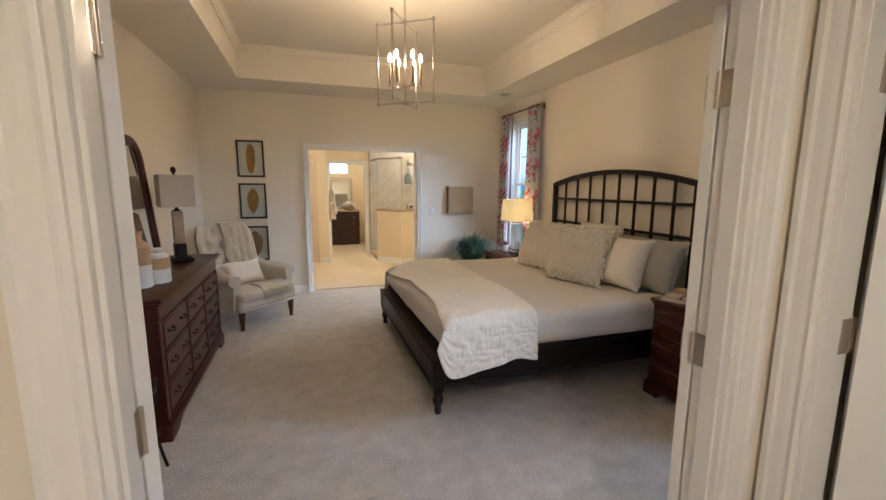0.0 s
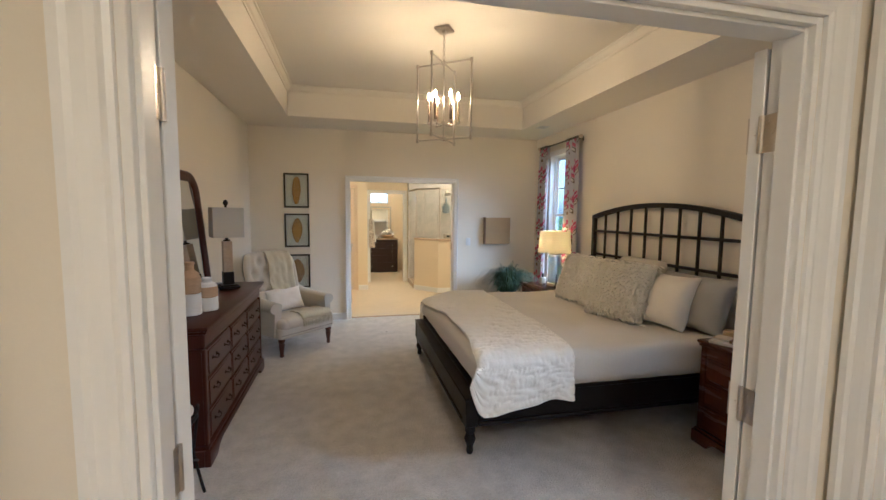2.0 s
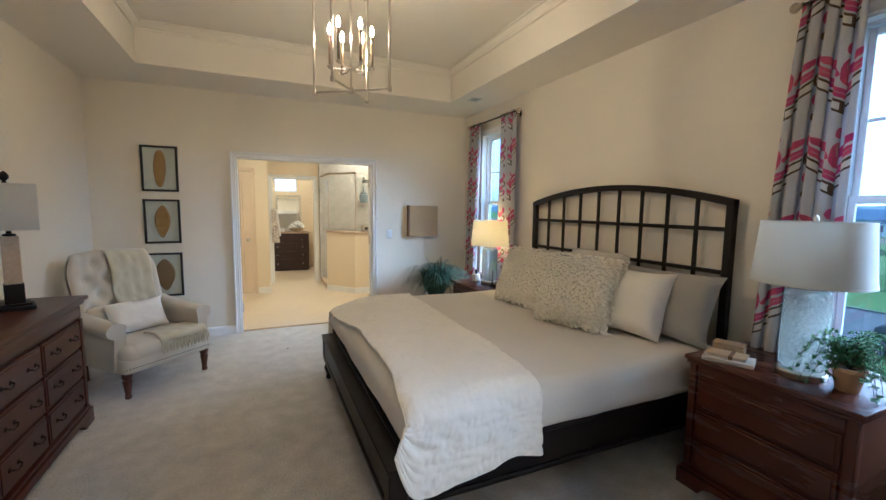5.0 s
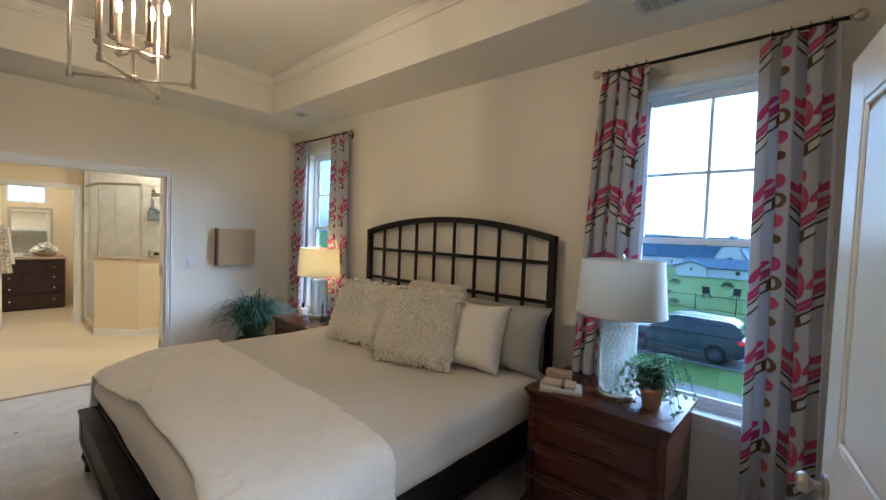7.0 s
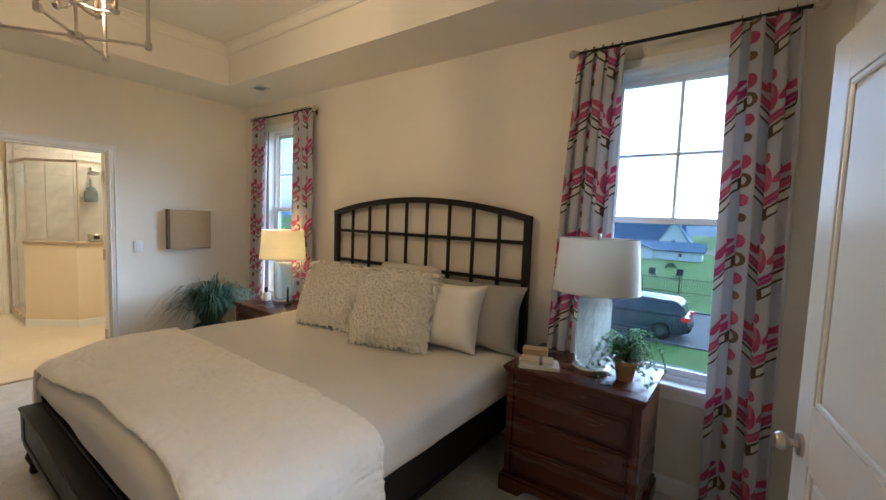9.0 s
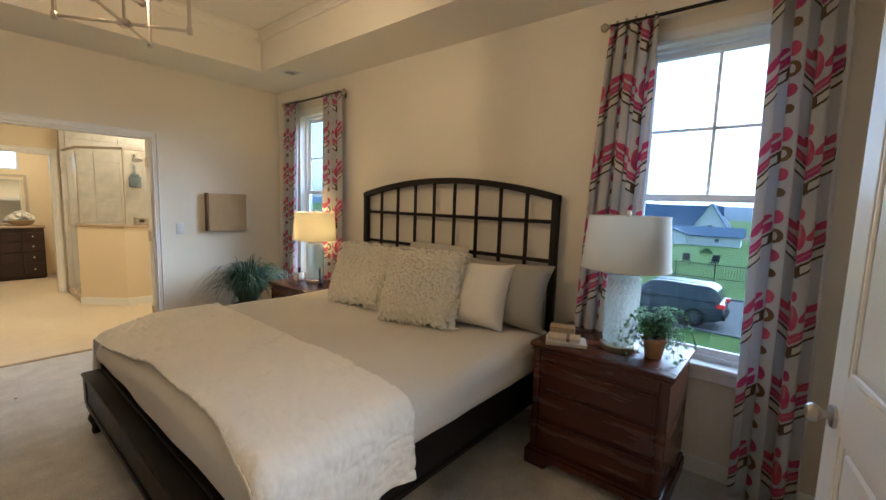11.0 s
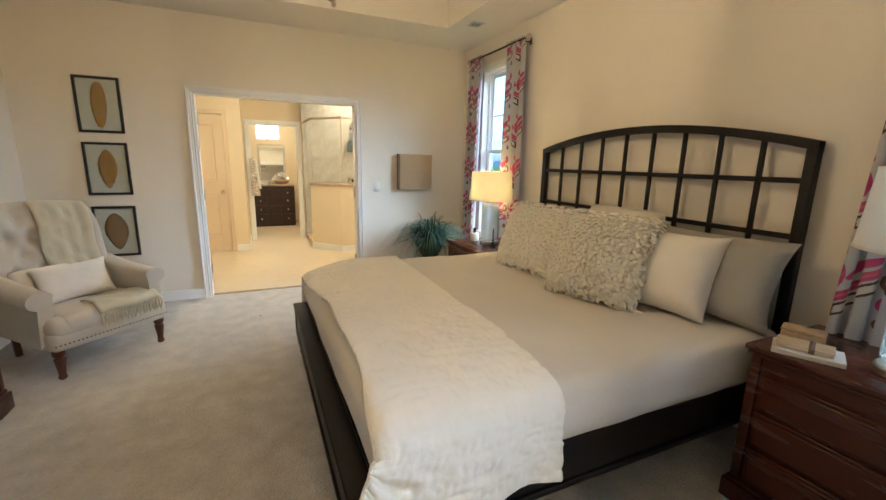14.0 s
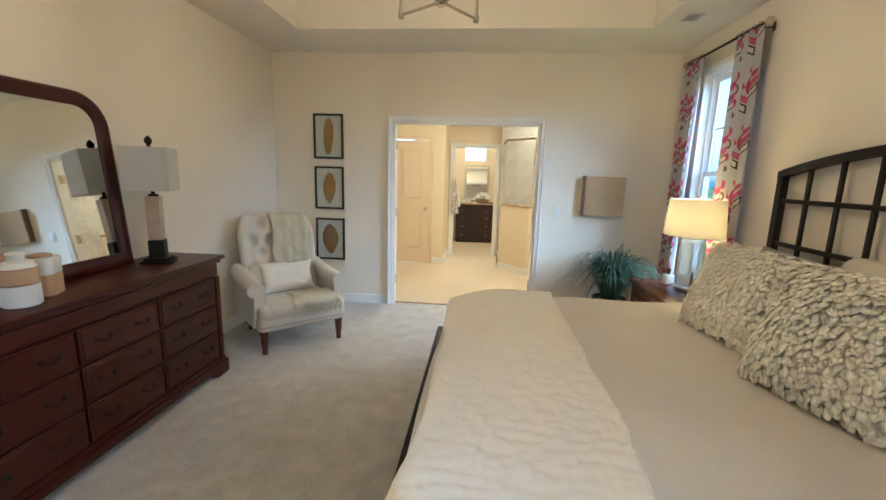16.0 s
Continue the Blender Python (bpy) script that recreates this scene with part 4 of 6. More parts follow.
def table_lamp(loc, lit, label):
    l = thing("table_lamp", loc, 0, label, "table lamp", "bedside lamps")
    part("foot", lathe([(0.095, 0), (0.098, 0.006), (0.098, 0.024), (0.092, 0.03)], 32), NICKEL, l, "brushed silver foot")
    part("body", dimpled_glass(0.086, 0.031, 0.412), BUBBLE, l, "clear seeded glass cylinder")
    part("cap", lathe([(0.062, 0.414), (0.062, 0.426), (0.02, 0.432), (0.012, 0.50)], 24), NICKEL, l)
    part("stem", lathe([(0.006, 0.031), (0.006, 0.45)], 10), NICKEL, l)
    sh = part("shade", lathe([(0.218, 0.44), (0.221, 0.44), (0.199, 0.715), (0.196, 0.715), (0.218, 0.44)], 48), SHADE, l, "white linen drum shade" if not lit else "linen drum shade glowing warm")
    part("rim", lathe([(0.2195, 0.438), (0.2235, 0.438), (0.2230, 0.447), (0.219, 0.447), (0.2195, 0.438)], 48), SHADE, l)
    part("rim", lathe([(0.1965, 0.709), (0.2010, 0.709), (0.2005, 0.718), (0.196, 0.718), (0.1965, 0.709)], 48), SHADE, l)
    part("spider", join(tube([(-0.196, 0, 0.70), (0.196, 0, 0.70)], 0.0022, 6), tube([(0, -0.196, 0.70), (0, 0.196, 0.70)], 0.0022, 6), tube([(0, 0, 0.60), (0, 0, 0.71)], 0.004, 8)), NICKEL, l)
    part("finial", lathe([(0.004, 0.705), (0.009, 0.715), (0.013, 0.728), (0.008, 0.742), (0.001, 0.748)], 14), NICKEL, l)
    part("bulb", lathe([(0.014, 0.50), (0.016, 0.52), (0.030, 0.56), (0.030, 0.585), (0.016, 0.605), (0.001, 0.61)], 16), LAMPBULB if lit else POT_WHITE, l)
    return l


table_lamp((3.385, 2.18, NS1), False, "unlit table lamp with seeded glass base and white drum shade")
table_lamp((3.485, 5.24, NS2), True, "lit table lamp with seeded glass base and glowing drum shade")


def potted_fern(loc):
    p = thing("potted_fern", loc, 0, "maidenhair fern in a small terracotta pot on the nightstand", "plant")
    part("pot", lathe([(0.036, 0), (0.040, 0.004), (0.055, 0.085), (0.060, 0.088), (0.060, 0.106), (0.053, 0.106), (0.048, 0.09), (0.001, 0.088)], 28), TERRA, p)
    part("soil", lathe([(0.05, 0.086), (0.03, 0.094), (0.001, 0.096)], 20), DARK, p)
    rng = random.Random(4)
    st, lf = bmesh.new(), bmesh.new()
    stems = []
    for k in range(46):
        a, reach, rise = rng.uniform(0, 6.28), rng.uniform(0.06, 0.22), rng.uniform(0.06, 0.20)
        pts = []
        for i in range(9):
            s = i / 8
            pts.append(Vector((math.cos(a) * reach * s ** 1.1, math.sin(a) * reach * s ** 1.1, 0.09 + rise * math.sin(s * 2.3) - (0.06 + 0.5 * reach) * s ** 3)))
        stems.append(tube(pts, 0.0011, 5))
        for i in range(2, 9):
            for side in (-1, 1):
                for q in range(3):
                    d = Vector((-math.sin(a) * side, math.cos(a) * side, rng.uniform(-0.5, 0.3))).normalized()
                    c = pts[i] + d * (0.008 + 0.012 * q) * (1.15 - i / 10) + Vector((rng.uniform(-0.005, 0.005), rng.uniform(-0.005, 0.005), rng.uniform(-0.006, 0.006)))
                    r = rng.uniform(0.006, 0.0105)
                    nrm = Vector((rng.uniform(-0.6, 0.6), rng.uniform(-0.6, 0.6), 1)).normalized()
                    e = nrm.orthogonal().normalized()
                    f = nrm.cross(e)
                    vs = [lf.verts.new(c + r * (math.cos(t) * e + 0.75 * math.sin(t) * f) + nrm * 0.002 * math.cos(2 * t)) for t in (0, 1.05, 2.1, 3.14, 4.2, 5.24)]
                    lf.faces.new(vs)
    part("stems", join(*stems), BRONZE, p)["kind"] = "stuff"
    o = part("leaves", lf, FERN, p, "small light green fronds", smooth=False)
    o["kind"] = "stuff"


potted_fern((3.37, 2.003, NS1))


def books(x, y):
    b = thing("book", (x, y, NS1), 25, "white paperback with brown spine lying on the nightstand", "book", "books on the nightstand")
    part("pages", box(-0.065, 0.065, -0.105, 0.105, 0.002, 0.016, 0.001), POT_WHITE, b)
    part("cover", join(box(-0.068, 0.068, -0.108, 0.108, 0.0, 0.002, 0), box(-0.068, 0.068, -0.108, 0.108, 0.016, 0.018, 0), box(-0.070, -0.0665, -0.108, 0.108, 0.0, 0.018, 0.001)), BOOKCOVER, b)
    c = thing("book", (x + 0.005, y + 0.012, NS1 + 0.018), 22, "small beige notebook on top of the paperback", "book", "books on the nightstand")
    part("pages", box(-0.05, 0.05, -0.085, 0.085, 0.001, 0.014, 0.004, 2), BOOKCOVER, c)
    part("cover", box(-0.053, 0.053, -0.088, 0.088, 0.014, 0.017, 0.002), BOXWOOD, c)
    part("strap", box(-0.054, 0.054, -0.03, -0.012, 0.0, 0.0185, 0.001), WOODEDGE, c)
    w = thing("trinket_box", (x + 0.125, y + 0.075, NS1), 20, "pale carved wooden trinket box", "box")
    part("body", box(-0.04, 0.04, -0.07, 0.07, 0, 0.042, 0.005, 2), BOXWOOD, w)
    part("lid", box(-0.042, 0.042, -0.072, 0.072, 0.043, 0.056, 0.005, 2), BOXWOOD, w)


books(3.255, 2.425)

b = thing("perfume_bottle", (3.40, 5.40, NS2), 10, "small white bottle with black cap beside the lamp", "bottle")
part("body", box(-0.04, 0.04, -0.028, 0.028, 0, 0.085, 0.01, 3), POT_WHITE, b)
part("cap", lathe([(0.012, 0.085), (0.012, 0.10), (0.016, 0.102), (0.016, 0.135), (0.010, 0.138)], 14), BLACKFRAME, b)
b = thing("ring_ornament", (3.40, 5.03, NS2), 60, "small black iron ring on a stand", "ornament")
part("base", box(-0.035, 0.035, -0.025, 0.025, 0, 0.03, 0.004), BLACKWOOD, b)
part("ring", moved(tube([(0.075 * math.cos(t * 0.2618), 0, 0.075 * math.sin(t * 0.2618)) for t in range(25)], 0.006, 8), pose(0, 0, 0.105)), IRON, b)

# plant in the corner
pl = thing("grass_plant", (3.12, 5.96, 0), 0, "spiky blue-green ornamental grass in a pot in the room corner", "plant")
part("pot", lathe([(0.12, 0), (0.125, 0.01), (0.155, 0.28), (0.165, 0.285), (0.165, 0.32), (0.15, 0.32), (0.145, 0.29), (0.001, 0.285)], 32), BRONZE, pl)
rng = random.Random(7)
bl = bmesh.new()
for k in range(700):
    a, reach, rise = rng.uniform(0, 6.28), rng.uniform(0.14, 0.60), rng.uniform(0.30, 0.58)
    a2 = a + rng.uniform(-0.3, 0.3)
    rows, w = [], rng.uniform(0.004, 0.0075)
    for i in range(7):
        s = i / 6
        r = reach * s ** 1.25
        p = Vector((0.06 * math.cos(a2) * (1 - s) + math.cos(a) * r, 0.06 * math.sin(a2) * (1 - s) + math.sin(a) * r, 0.28 + rise * math.sin(s * (1.5 + 1.0 * reach / 0.45)) * (1.0 if reach < 0.2 else 0.82)))
        d = Vector((-math.sin(a), math.cos(a), 0)) * w * (1 - s ** 2.2) 
        d += Vector((0, 0, 0.0005))
        rows.append((bl.verts.new(p - d), bl.verts.new(p + d)))
    for q, r in zip(rows, rows[1:]):
        bl.faces.new((q[0], q[1], r[1], r[0]))
o = part("blade_tuft", bl, BLUEGRASS, pl, "long arching blades", angle=80)
o["kind"] = "stuff"


# ---- chandelier ----
SLEEVE = mat("aged brass", (0.16, 0.12, 0.07), 0.5, 0.6, var=0.1, scale=20, fine=90, bump=0.03)
CHX, CHY = 1.608, 3.714
ch = thing("chandelier", (CHX, CHY, 0), -36, "square open-cage brass-nickel lantern chandelier with six candle bulbs", "chandelier")
part("canopy", join(cbox(0, 0, TRAY - 0.012, 0.125, 0.125, 0.022, 0.004), cbox(0, 0, TRAY - 0.03, 0.03, 0.03, 0.016, 0.003)), NICKEL, ch)
ct, cb, hwA, hwB = 2.782, 2.170, 0.241, 0.241
for i in range(7):
    zc = TRAY - 0.05 - i * 0.030
    part("chain_link", moved(tube([(0.009 * math.cos(t * 0.5236), 0, 0.019 * math.sin(t * 0.5236)) for t in range(13)], 0.0022, 6), pose(0, 0, zc, 0, 0, 90 * (i % 2))), NICKEL, ch)
part("stem", tube([(0, 0, ct + 0.03), (0, 0, cb - 0.012)], 0.006, 10), NICKEL, ch)
for zh, wh in ((ct, 0.036), (cb, 0.042), (cb + 0.130, 0.03)):
    part("hub", cbox(0, 0, zh, wh, wh, 0.03, 0.003), NICKEL, ch)
for ax, hw, dz in ((0, hwA, 0.0), (1, hwB, 0.0)):
    for s in (-1, 1):
        p = (s * hw, 0) if ax == 0 else (0, s * hw)
        part("upright", cbox(p[0], p[1], (ct + cb) / 2, 0.013, 0.013, ct - cb + 0.03, 0.002), NICKEL, ch)
        for z in (ct, cb):
            part("corner_block", cbox(p[0], p[1], z, 0.021, 0.021, 0.032, 0.003), NICKEL, ch)
            q = (s * hw / 2, 0) if ax == 0 else (0, s * hw / 2)
            part("cross_arm", cbox(q[0], q[1], z, hw - 0.02 if ax == 0 else 0.011, hw - 0.02 if ax == 1 else 0.011, 0.011, 0.002), NICKEL, ch)
for i in range(6):
    a = math.radians(60 * i + 20)
    r = 0.122
    x, y = r * math.cos(a), r * math.sin(a)
    zb = cb + 0.130
    arm = part("candle_arm", tube([(0, 0, zb), (x * 0.5, y * 0.5, zb - 0.012), (x, y, zb - 0.004)], 0.005, 8), NICKEL, ch)
    part("drip_cup", lathe([(0.004, -0.012), (0.014, -0.004), (0.017, 0.006), (0.014, 0.008)], 14, (x, y, zb)), NICKEL, ch)
    part("candle_sleeve", lathe([(0.0085, 0.006), (0.0085, 0.185)], 14, (x, y, zb)), SLEEVE, ch, "aged brass candle sleeve")
    part("bulb", lathe([(0.006, 0.186), (0.009, 0.195), (0.0115, 0.208), (0.008, 0.230), (0.002, 0.246)], 14, (x, y, zb)), BULB, ch, "glowing flame-tip bulb")


# ---- pictures and wall pieces ----
def fern_picture(z0, z1, kind):
    x0, x1 = -0.028, 0.300
    p = thing("framed_fern", (0, YF, 0), 0, "black framed pressed ochre leaf on pale mat", "picture", "three framed leaves")
    f = 0.021
    part("frame", join(box(x0, x0 + f, -0.028, -0.002, z0, z1, 0.003), box(x1 - f, x1, -0.028, -0.002, z0, z1, 0.003), box(x0 + f, x1 - f, -0.028, -0.002, z0, z0 + f, 0.003), box(x0 + f, x1 - f, -0.028, -0.002, z1 - f, z1, 0.003)), BLACKFRAME, p)
    part("mat_board", box(x0 + f - 0.002, x1 - f + 0.002, -0.012, -0.006, z0 + f - 0.002, z1 - f + 0.002, 0), PAPER, p)
    cx, cz, hh = (x0 + x1) / 2, (z0 + z1) / 2, 0.0
    ww, hh = (0.056, 0.071, 0.090)[kind], (z1 - z0) * (0.40, 0.37, 0.36)[kind]
    blunt = (0.35, 0.62, 0.60)[kind]
    bm = bmesh.new()
    n = 44
    rows = []
    for i in range(n + 1):
        s = i / n
        zz = cz - hh + 2 * hh * s
        wd = ww * max(0.02, math.sin(math.pi * s)) ** blunt * (1.0 if s > 0.3 else 0.94)
        lean = 0.010 * (s - 0.5) * (1 if kind < 2 else -1)
        row = []
        for k in range(7):
            e = k / 3 - 1
            rag = 1 + 0.10 * noise.noise(Vector((s * (9 + 7 * kind), e * 2, kind * 5.0))) + (0.02 * math.sin(s * 60) if kind == 2 else 0.02 * math.sin(s * 44))
            row.append(bm.verts.new((cx + lean + e * wd * rag, -0.0138 - 0.0016 * (1 - abs(e)) - 0.0005 * math.sin(s * 70 + abs(e) * 9), zz + 0.012 * abs(e) * math.sin(math.pi * s))))
        rows.append(row)
    for a, b in zip(rows, rows[1:]):
        for k in range(6):
            bm.faces.new((a[k], a[k + 1], b[k + 1], b[k]))
    o = part("pressed_leaf", bm, UMBER if kind == 2 else OCHRE, p, "brown pressed leaf" if kind == 2 else "ochre pressed leaf", angle=60)
    thicken(o, 0.0012)
    g = part("glazing", box(x0 + f, x1 - f, -0.0195, -0.018, z0 + f, z1 - f, 0), GLAZE, p)
    g.visible_shadow = False


for k, (z0, z1) in enumerate(((1.612, 2.084), (1.065, 1.530), (0.492, 0.962))):
    fern_picture(z0, z1, k)

cv = thing("wall_canvas", (2.866, YF, 1.092), 0, "square beige canvas block with dark timber edge on the wall", "wall art")
part("canvas", box(0.018, 0.416, -0.062, -0.024, 0.0, 0.405, 0.005, 2), CANVAS, cv)
part("timber_edge", box(-0.004, 0.017, -0.066, -0.002, 0.002, 0.41, 0.002), WOODEDGE, cv, "dark brown timber edge")
part("backing", box(0.018, 0.406, -0.023, -0.002, 0.010, 0.395, 0.002), WOODEDGE, cv)
for z in (0.16, 0.24):
    part("script_line", box(0.12, 0.34, -0.0632, -0.0622, z, z + 0.006, 0), BOXWOOD, cv)
sw = thing("light_switch", (2.622, YF, 1.125), 0, "white rocker light switch plate", "switch")
part("plate", box(-0.037, 0.037, -0.007, -0.001, -0.058, 0.058, 0.003, 2), PLATE, sw)
part("rocker", box(-0.016, 0.016, -0.011, -0.0075, -0.033, 0.033, 0.002), PLATE, sw)


def ceiling_vent(x, y, w, d, name, label):
    v = thing(name, (x, y, SOF), 0, label, "vent")
    part("frame", join(box(-w / 2, w / 2, -d / 2, -d / 2 + 0.02, -0.008, -0.001, 0.002), box(-w / 2, w / 2, d / 2 - 0.02, d / 2, -0.008, -0.001, 0.002), box(-w / 2, -w / 2 + 0.02, -d / 2 + 0.02, d / 2 - 0.02, -0.008, -0.001, 0.002), box(w / 2 - 0.02, w / 2, -d / 2 + 0.02, d / 2 - 0.02, -0.008, -0.001, 0.002)), VENT, v)
    part("backing", box(-w / 2 + 0.015, w / 2 - 0.015, -d / 2 + 0.015, d / 2 - 0.015, -0.003, -0.001, 0), SILVERFRAME, v)
    for i in range(8):
        y0 = -d / 2 + 0.024 + (d - 0.048) * i / 7
        part("slat", moved(box(-w / 2 + 0.02, w / 2 - 0.02, -0.006, 0.006, -0.0008, 0.0008, 0), pose(0, y0, -0.006, 35)), VENT, v)


ceiling_vent(3.35, 5.44, 0.13, 0.15, "ceiling_vent", "small square white ceiling vent on the soffit")
ceiling_vent(3.36, 2.00, 0.16, 0.34, "ceiling_vent", "long white slatted ceiling vent on the soffit")


# ---- dresser wall ----
DH, DX, DY0, DY1 = 0.87, -0.007, 2.945, 4.567
dr = thing("dresser", (0, 0, 0), 0, "long dark cherry dresser with bracket feet and bronze pulls", "dresser")
BACK = XL + 0.02
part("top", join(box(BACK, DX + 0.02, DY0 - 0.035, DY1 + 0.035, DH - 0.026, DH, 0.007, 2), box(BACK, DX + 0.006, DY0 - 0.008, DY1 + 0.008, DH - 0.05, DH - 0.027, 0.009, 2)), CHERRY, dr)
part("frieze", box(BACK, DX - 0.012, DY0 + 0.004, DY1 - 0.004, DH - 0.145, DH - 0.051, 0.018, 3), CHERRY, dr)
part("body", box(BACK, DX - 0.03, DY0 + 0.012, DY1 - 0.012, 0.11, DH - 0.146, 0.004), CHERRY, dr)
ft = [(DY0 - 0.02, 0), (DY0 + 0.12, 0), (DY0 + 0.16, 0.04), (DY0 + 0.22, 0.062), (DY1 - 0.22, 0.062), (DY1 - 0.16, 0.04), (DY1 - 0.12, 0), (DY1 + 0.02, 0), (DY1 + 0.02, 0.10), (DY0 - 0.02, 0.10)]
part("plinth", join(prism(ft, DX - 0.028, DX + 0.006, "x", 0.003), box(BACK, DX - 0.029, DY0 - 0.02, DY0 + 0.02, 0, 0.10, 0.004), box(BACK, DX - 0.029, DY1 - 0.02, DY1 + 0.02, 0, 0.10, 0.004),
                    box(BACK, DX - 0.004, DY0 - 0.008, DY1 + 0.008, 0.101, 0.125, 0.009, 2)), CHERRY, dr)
cols = [(DY0 + 0.05, DY0 + 0.56), (DY0 + 0.575, DY1 - 0.575), (DY1 - 0.56, DY1 - 0.05)]
rows_z = [(0.14, 0.325), (0.34, 0.525), (0.54, 0.715)]


def pull(parent, x, y, z):
    p = part("pull", join(tube([(x, y - 0.038, z), (x + 0.016, y - 0.034, z - 0.003), (x + 0.020, y - 0.015, z - 0.014), (x + 0.020, y + 0.015, z - 0.014), (x + 0.016, y + 0.034, z - 0.003), (x, y + 0.038, z)], 0.0035, 8)), IRON, parent, "dark bronze bail pull")
    for s in (-1, 1):
        part("rosette", moved(lathe([(0.012, 0), (0.012, 0.002), (0.006, 0.006), (0.001, 0.007)], 14), pose(x, y + s * 0.038, z, 0, 90)), IRON, p)


for c0, c1 in cols:
    for z0, z1 in rows_z:
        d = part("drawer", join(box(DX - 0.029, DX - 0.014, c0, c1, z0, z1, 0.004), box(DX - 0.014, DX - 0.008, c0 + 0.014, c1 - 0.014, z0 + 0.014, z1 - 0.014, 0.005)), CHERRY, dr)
        for f in (0.25, 0.75):
            pull(d, DX - 0.008, c0 + (c1 - c0) * f, (z0 + z1) / 2 + 0.008)
for y in (DY0 + 0.02, DY1 - 0.02):
    part("stile", box(DX - 0.029, DX - 0.010, y - 0.022, y + 0.022, 0.126, DH - 0.147, 0.006, 2), CHERRY, dr)

# mirror leaning on the wall behind it
MW, MHT = 1.04, 1.00
mr = thing("dresser_mirror", (-0.365, 3.70, DH + 0.001), 0, "dark cherry framed mirror with rounded top corners on the dresser", "mirror")
mr.matrix_world = pose(-0.365, 3.70, DH + 0.001, 0, -5.0, 0)


def rounded(hw, h, r, inset, base):
    pts = [(-hw + inset, base)]
    rr = max(0.02, r - inset)
    for k in range(9):
        a = math.pi - k * math.pi / 16
        pts.append((-hw + inset + rr + rr * math.cos(a), h - inset - rr + rr * math.sin(a)))
    for k in range(9):
        a = math.pi / 2 - k * math.pi / 16
        pts.append((hw - inset - rr + rr * math.cos(a), h - inset - rr + rr * math.sin(a)))
    pts.append((hw - inset, base))
    return pts


def ring_frame(layers):
    """A frame lofted through inset outlines at given heights out of the wall: (inset, out)."""
    bm = bmesh.new()
    rings = []
    for inset, out in layers:
        base = inset
        rings.append([bm.verts.new((out, y, z)) for y, z in rounded(MW / 2, MHT, 0.19, inset, base)])
    n = len(rings[0])
    for a, b in zip(rings, rings[1:] + rings[:1]):
        for i in range(n):
            bm.faces.new((a[i], a[(i + 1) % n], b[(i + 1) % n], b[i]))
    return bm


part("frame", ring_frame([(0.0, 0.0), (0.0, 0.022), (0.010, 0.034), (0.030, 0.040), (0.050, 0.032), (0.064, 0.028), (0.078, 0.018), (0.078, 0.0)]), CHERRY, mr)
gl = bmesh.new()
gl.faces.new([gl.verts.new((0.012, y, z)) for y, z in rounded(MW / 2, MHT, 0.19, 0.07, 0.07)])
part("glass", gl, MIRROR, mr, smooth=False)
part("back", prism(rounded(MW / 2, MHT, 0.19, 0.01, 0.01), -0.008, -0.002, "x"), BLACKWOOD, mr)

lp = thing("buffet_lamp", (-0.225, 4.285, DH), 24, "table lamp with stone column, black foot and square white shade", "table lamp")
part("foot", join(cbox(0, 0, 0.010, 0.165, 0.165, 0.02, 0.003), cbox(0, 0, 0.027, 0.135, 0.135, 0.014, 0.003), cbox(0, 0, 0.09, 0.085, 0.085, 0.112, 0.003)), BLACKWOOD, lp, "black stepped foot")
part("column", cbox(0, 0, 0.283, 0.075, 0.075, 0.272, 0.003), STONE, lp, "travertine column")
part("neck", lathe([(0.028, 0.42), (0.03, 0.43), (0.012, 0.436), (0.010, 0.455), (0.006, 0.47), (0.004, 0.72)], 16), BLACKWOOD, lp)
h2 = 0.122
part("shade", join(box(-h2, h2, -h2, -h2 + 0.003, 0.455, 0.715, 0.001), box(-h2, h2, h2 - 0.003, h2, 0.455, 0.715, 0.001), box(-h2, -h2 + 0.003, -h2 + 0.003, h2 - 0.003, 0.455, 0.715, 0), box(h2 - 0.003, h2, -h2 + 0.003, h2 - 0.003, 0.455, 0.715, 0)), SHADE, lp, "square white linen shade")
part("finial", lathe([(0.006, 0.712), (0.012, 0.722), (0.008, 0.73), (0.020, 0.745), (0.022, 0.760), (0.014, 0.775), (0.004, 0.785)], 14), BLACKWOOD, lp)
part("spider", join(tube([(-h2, 0, 0.71), (h2, 0, 0.71)], 0.002, 6), tube([(0, -h2, 0.71), (0, h2, 0.71)], 0.002, 6)), NICKEL, lp)


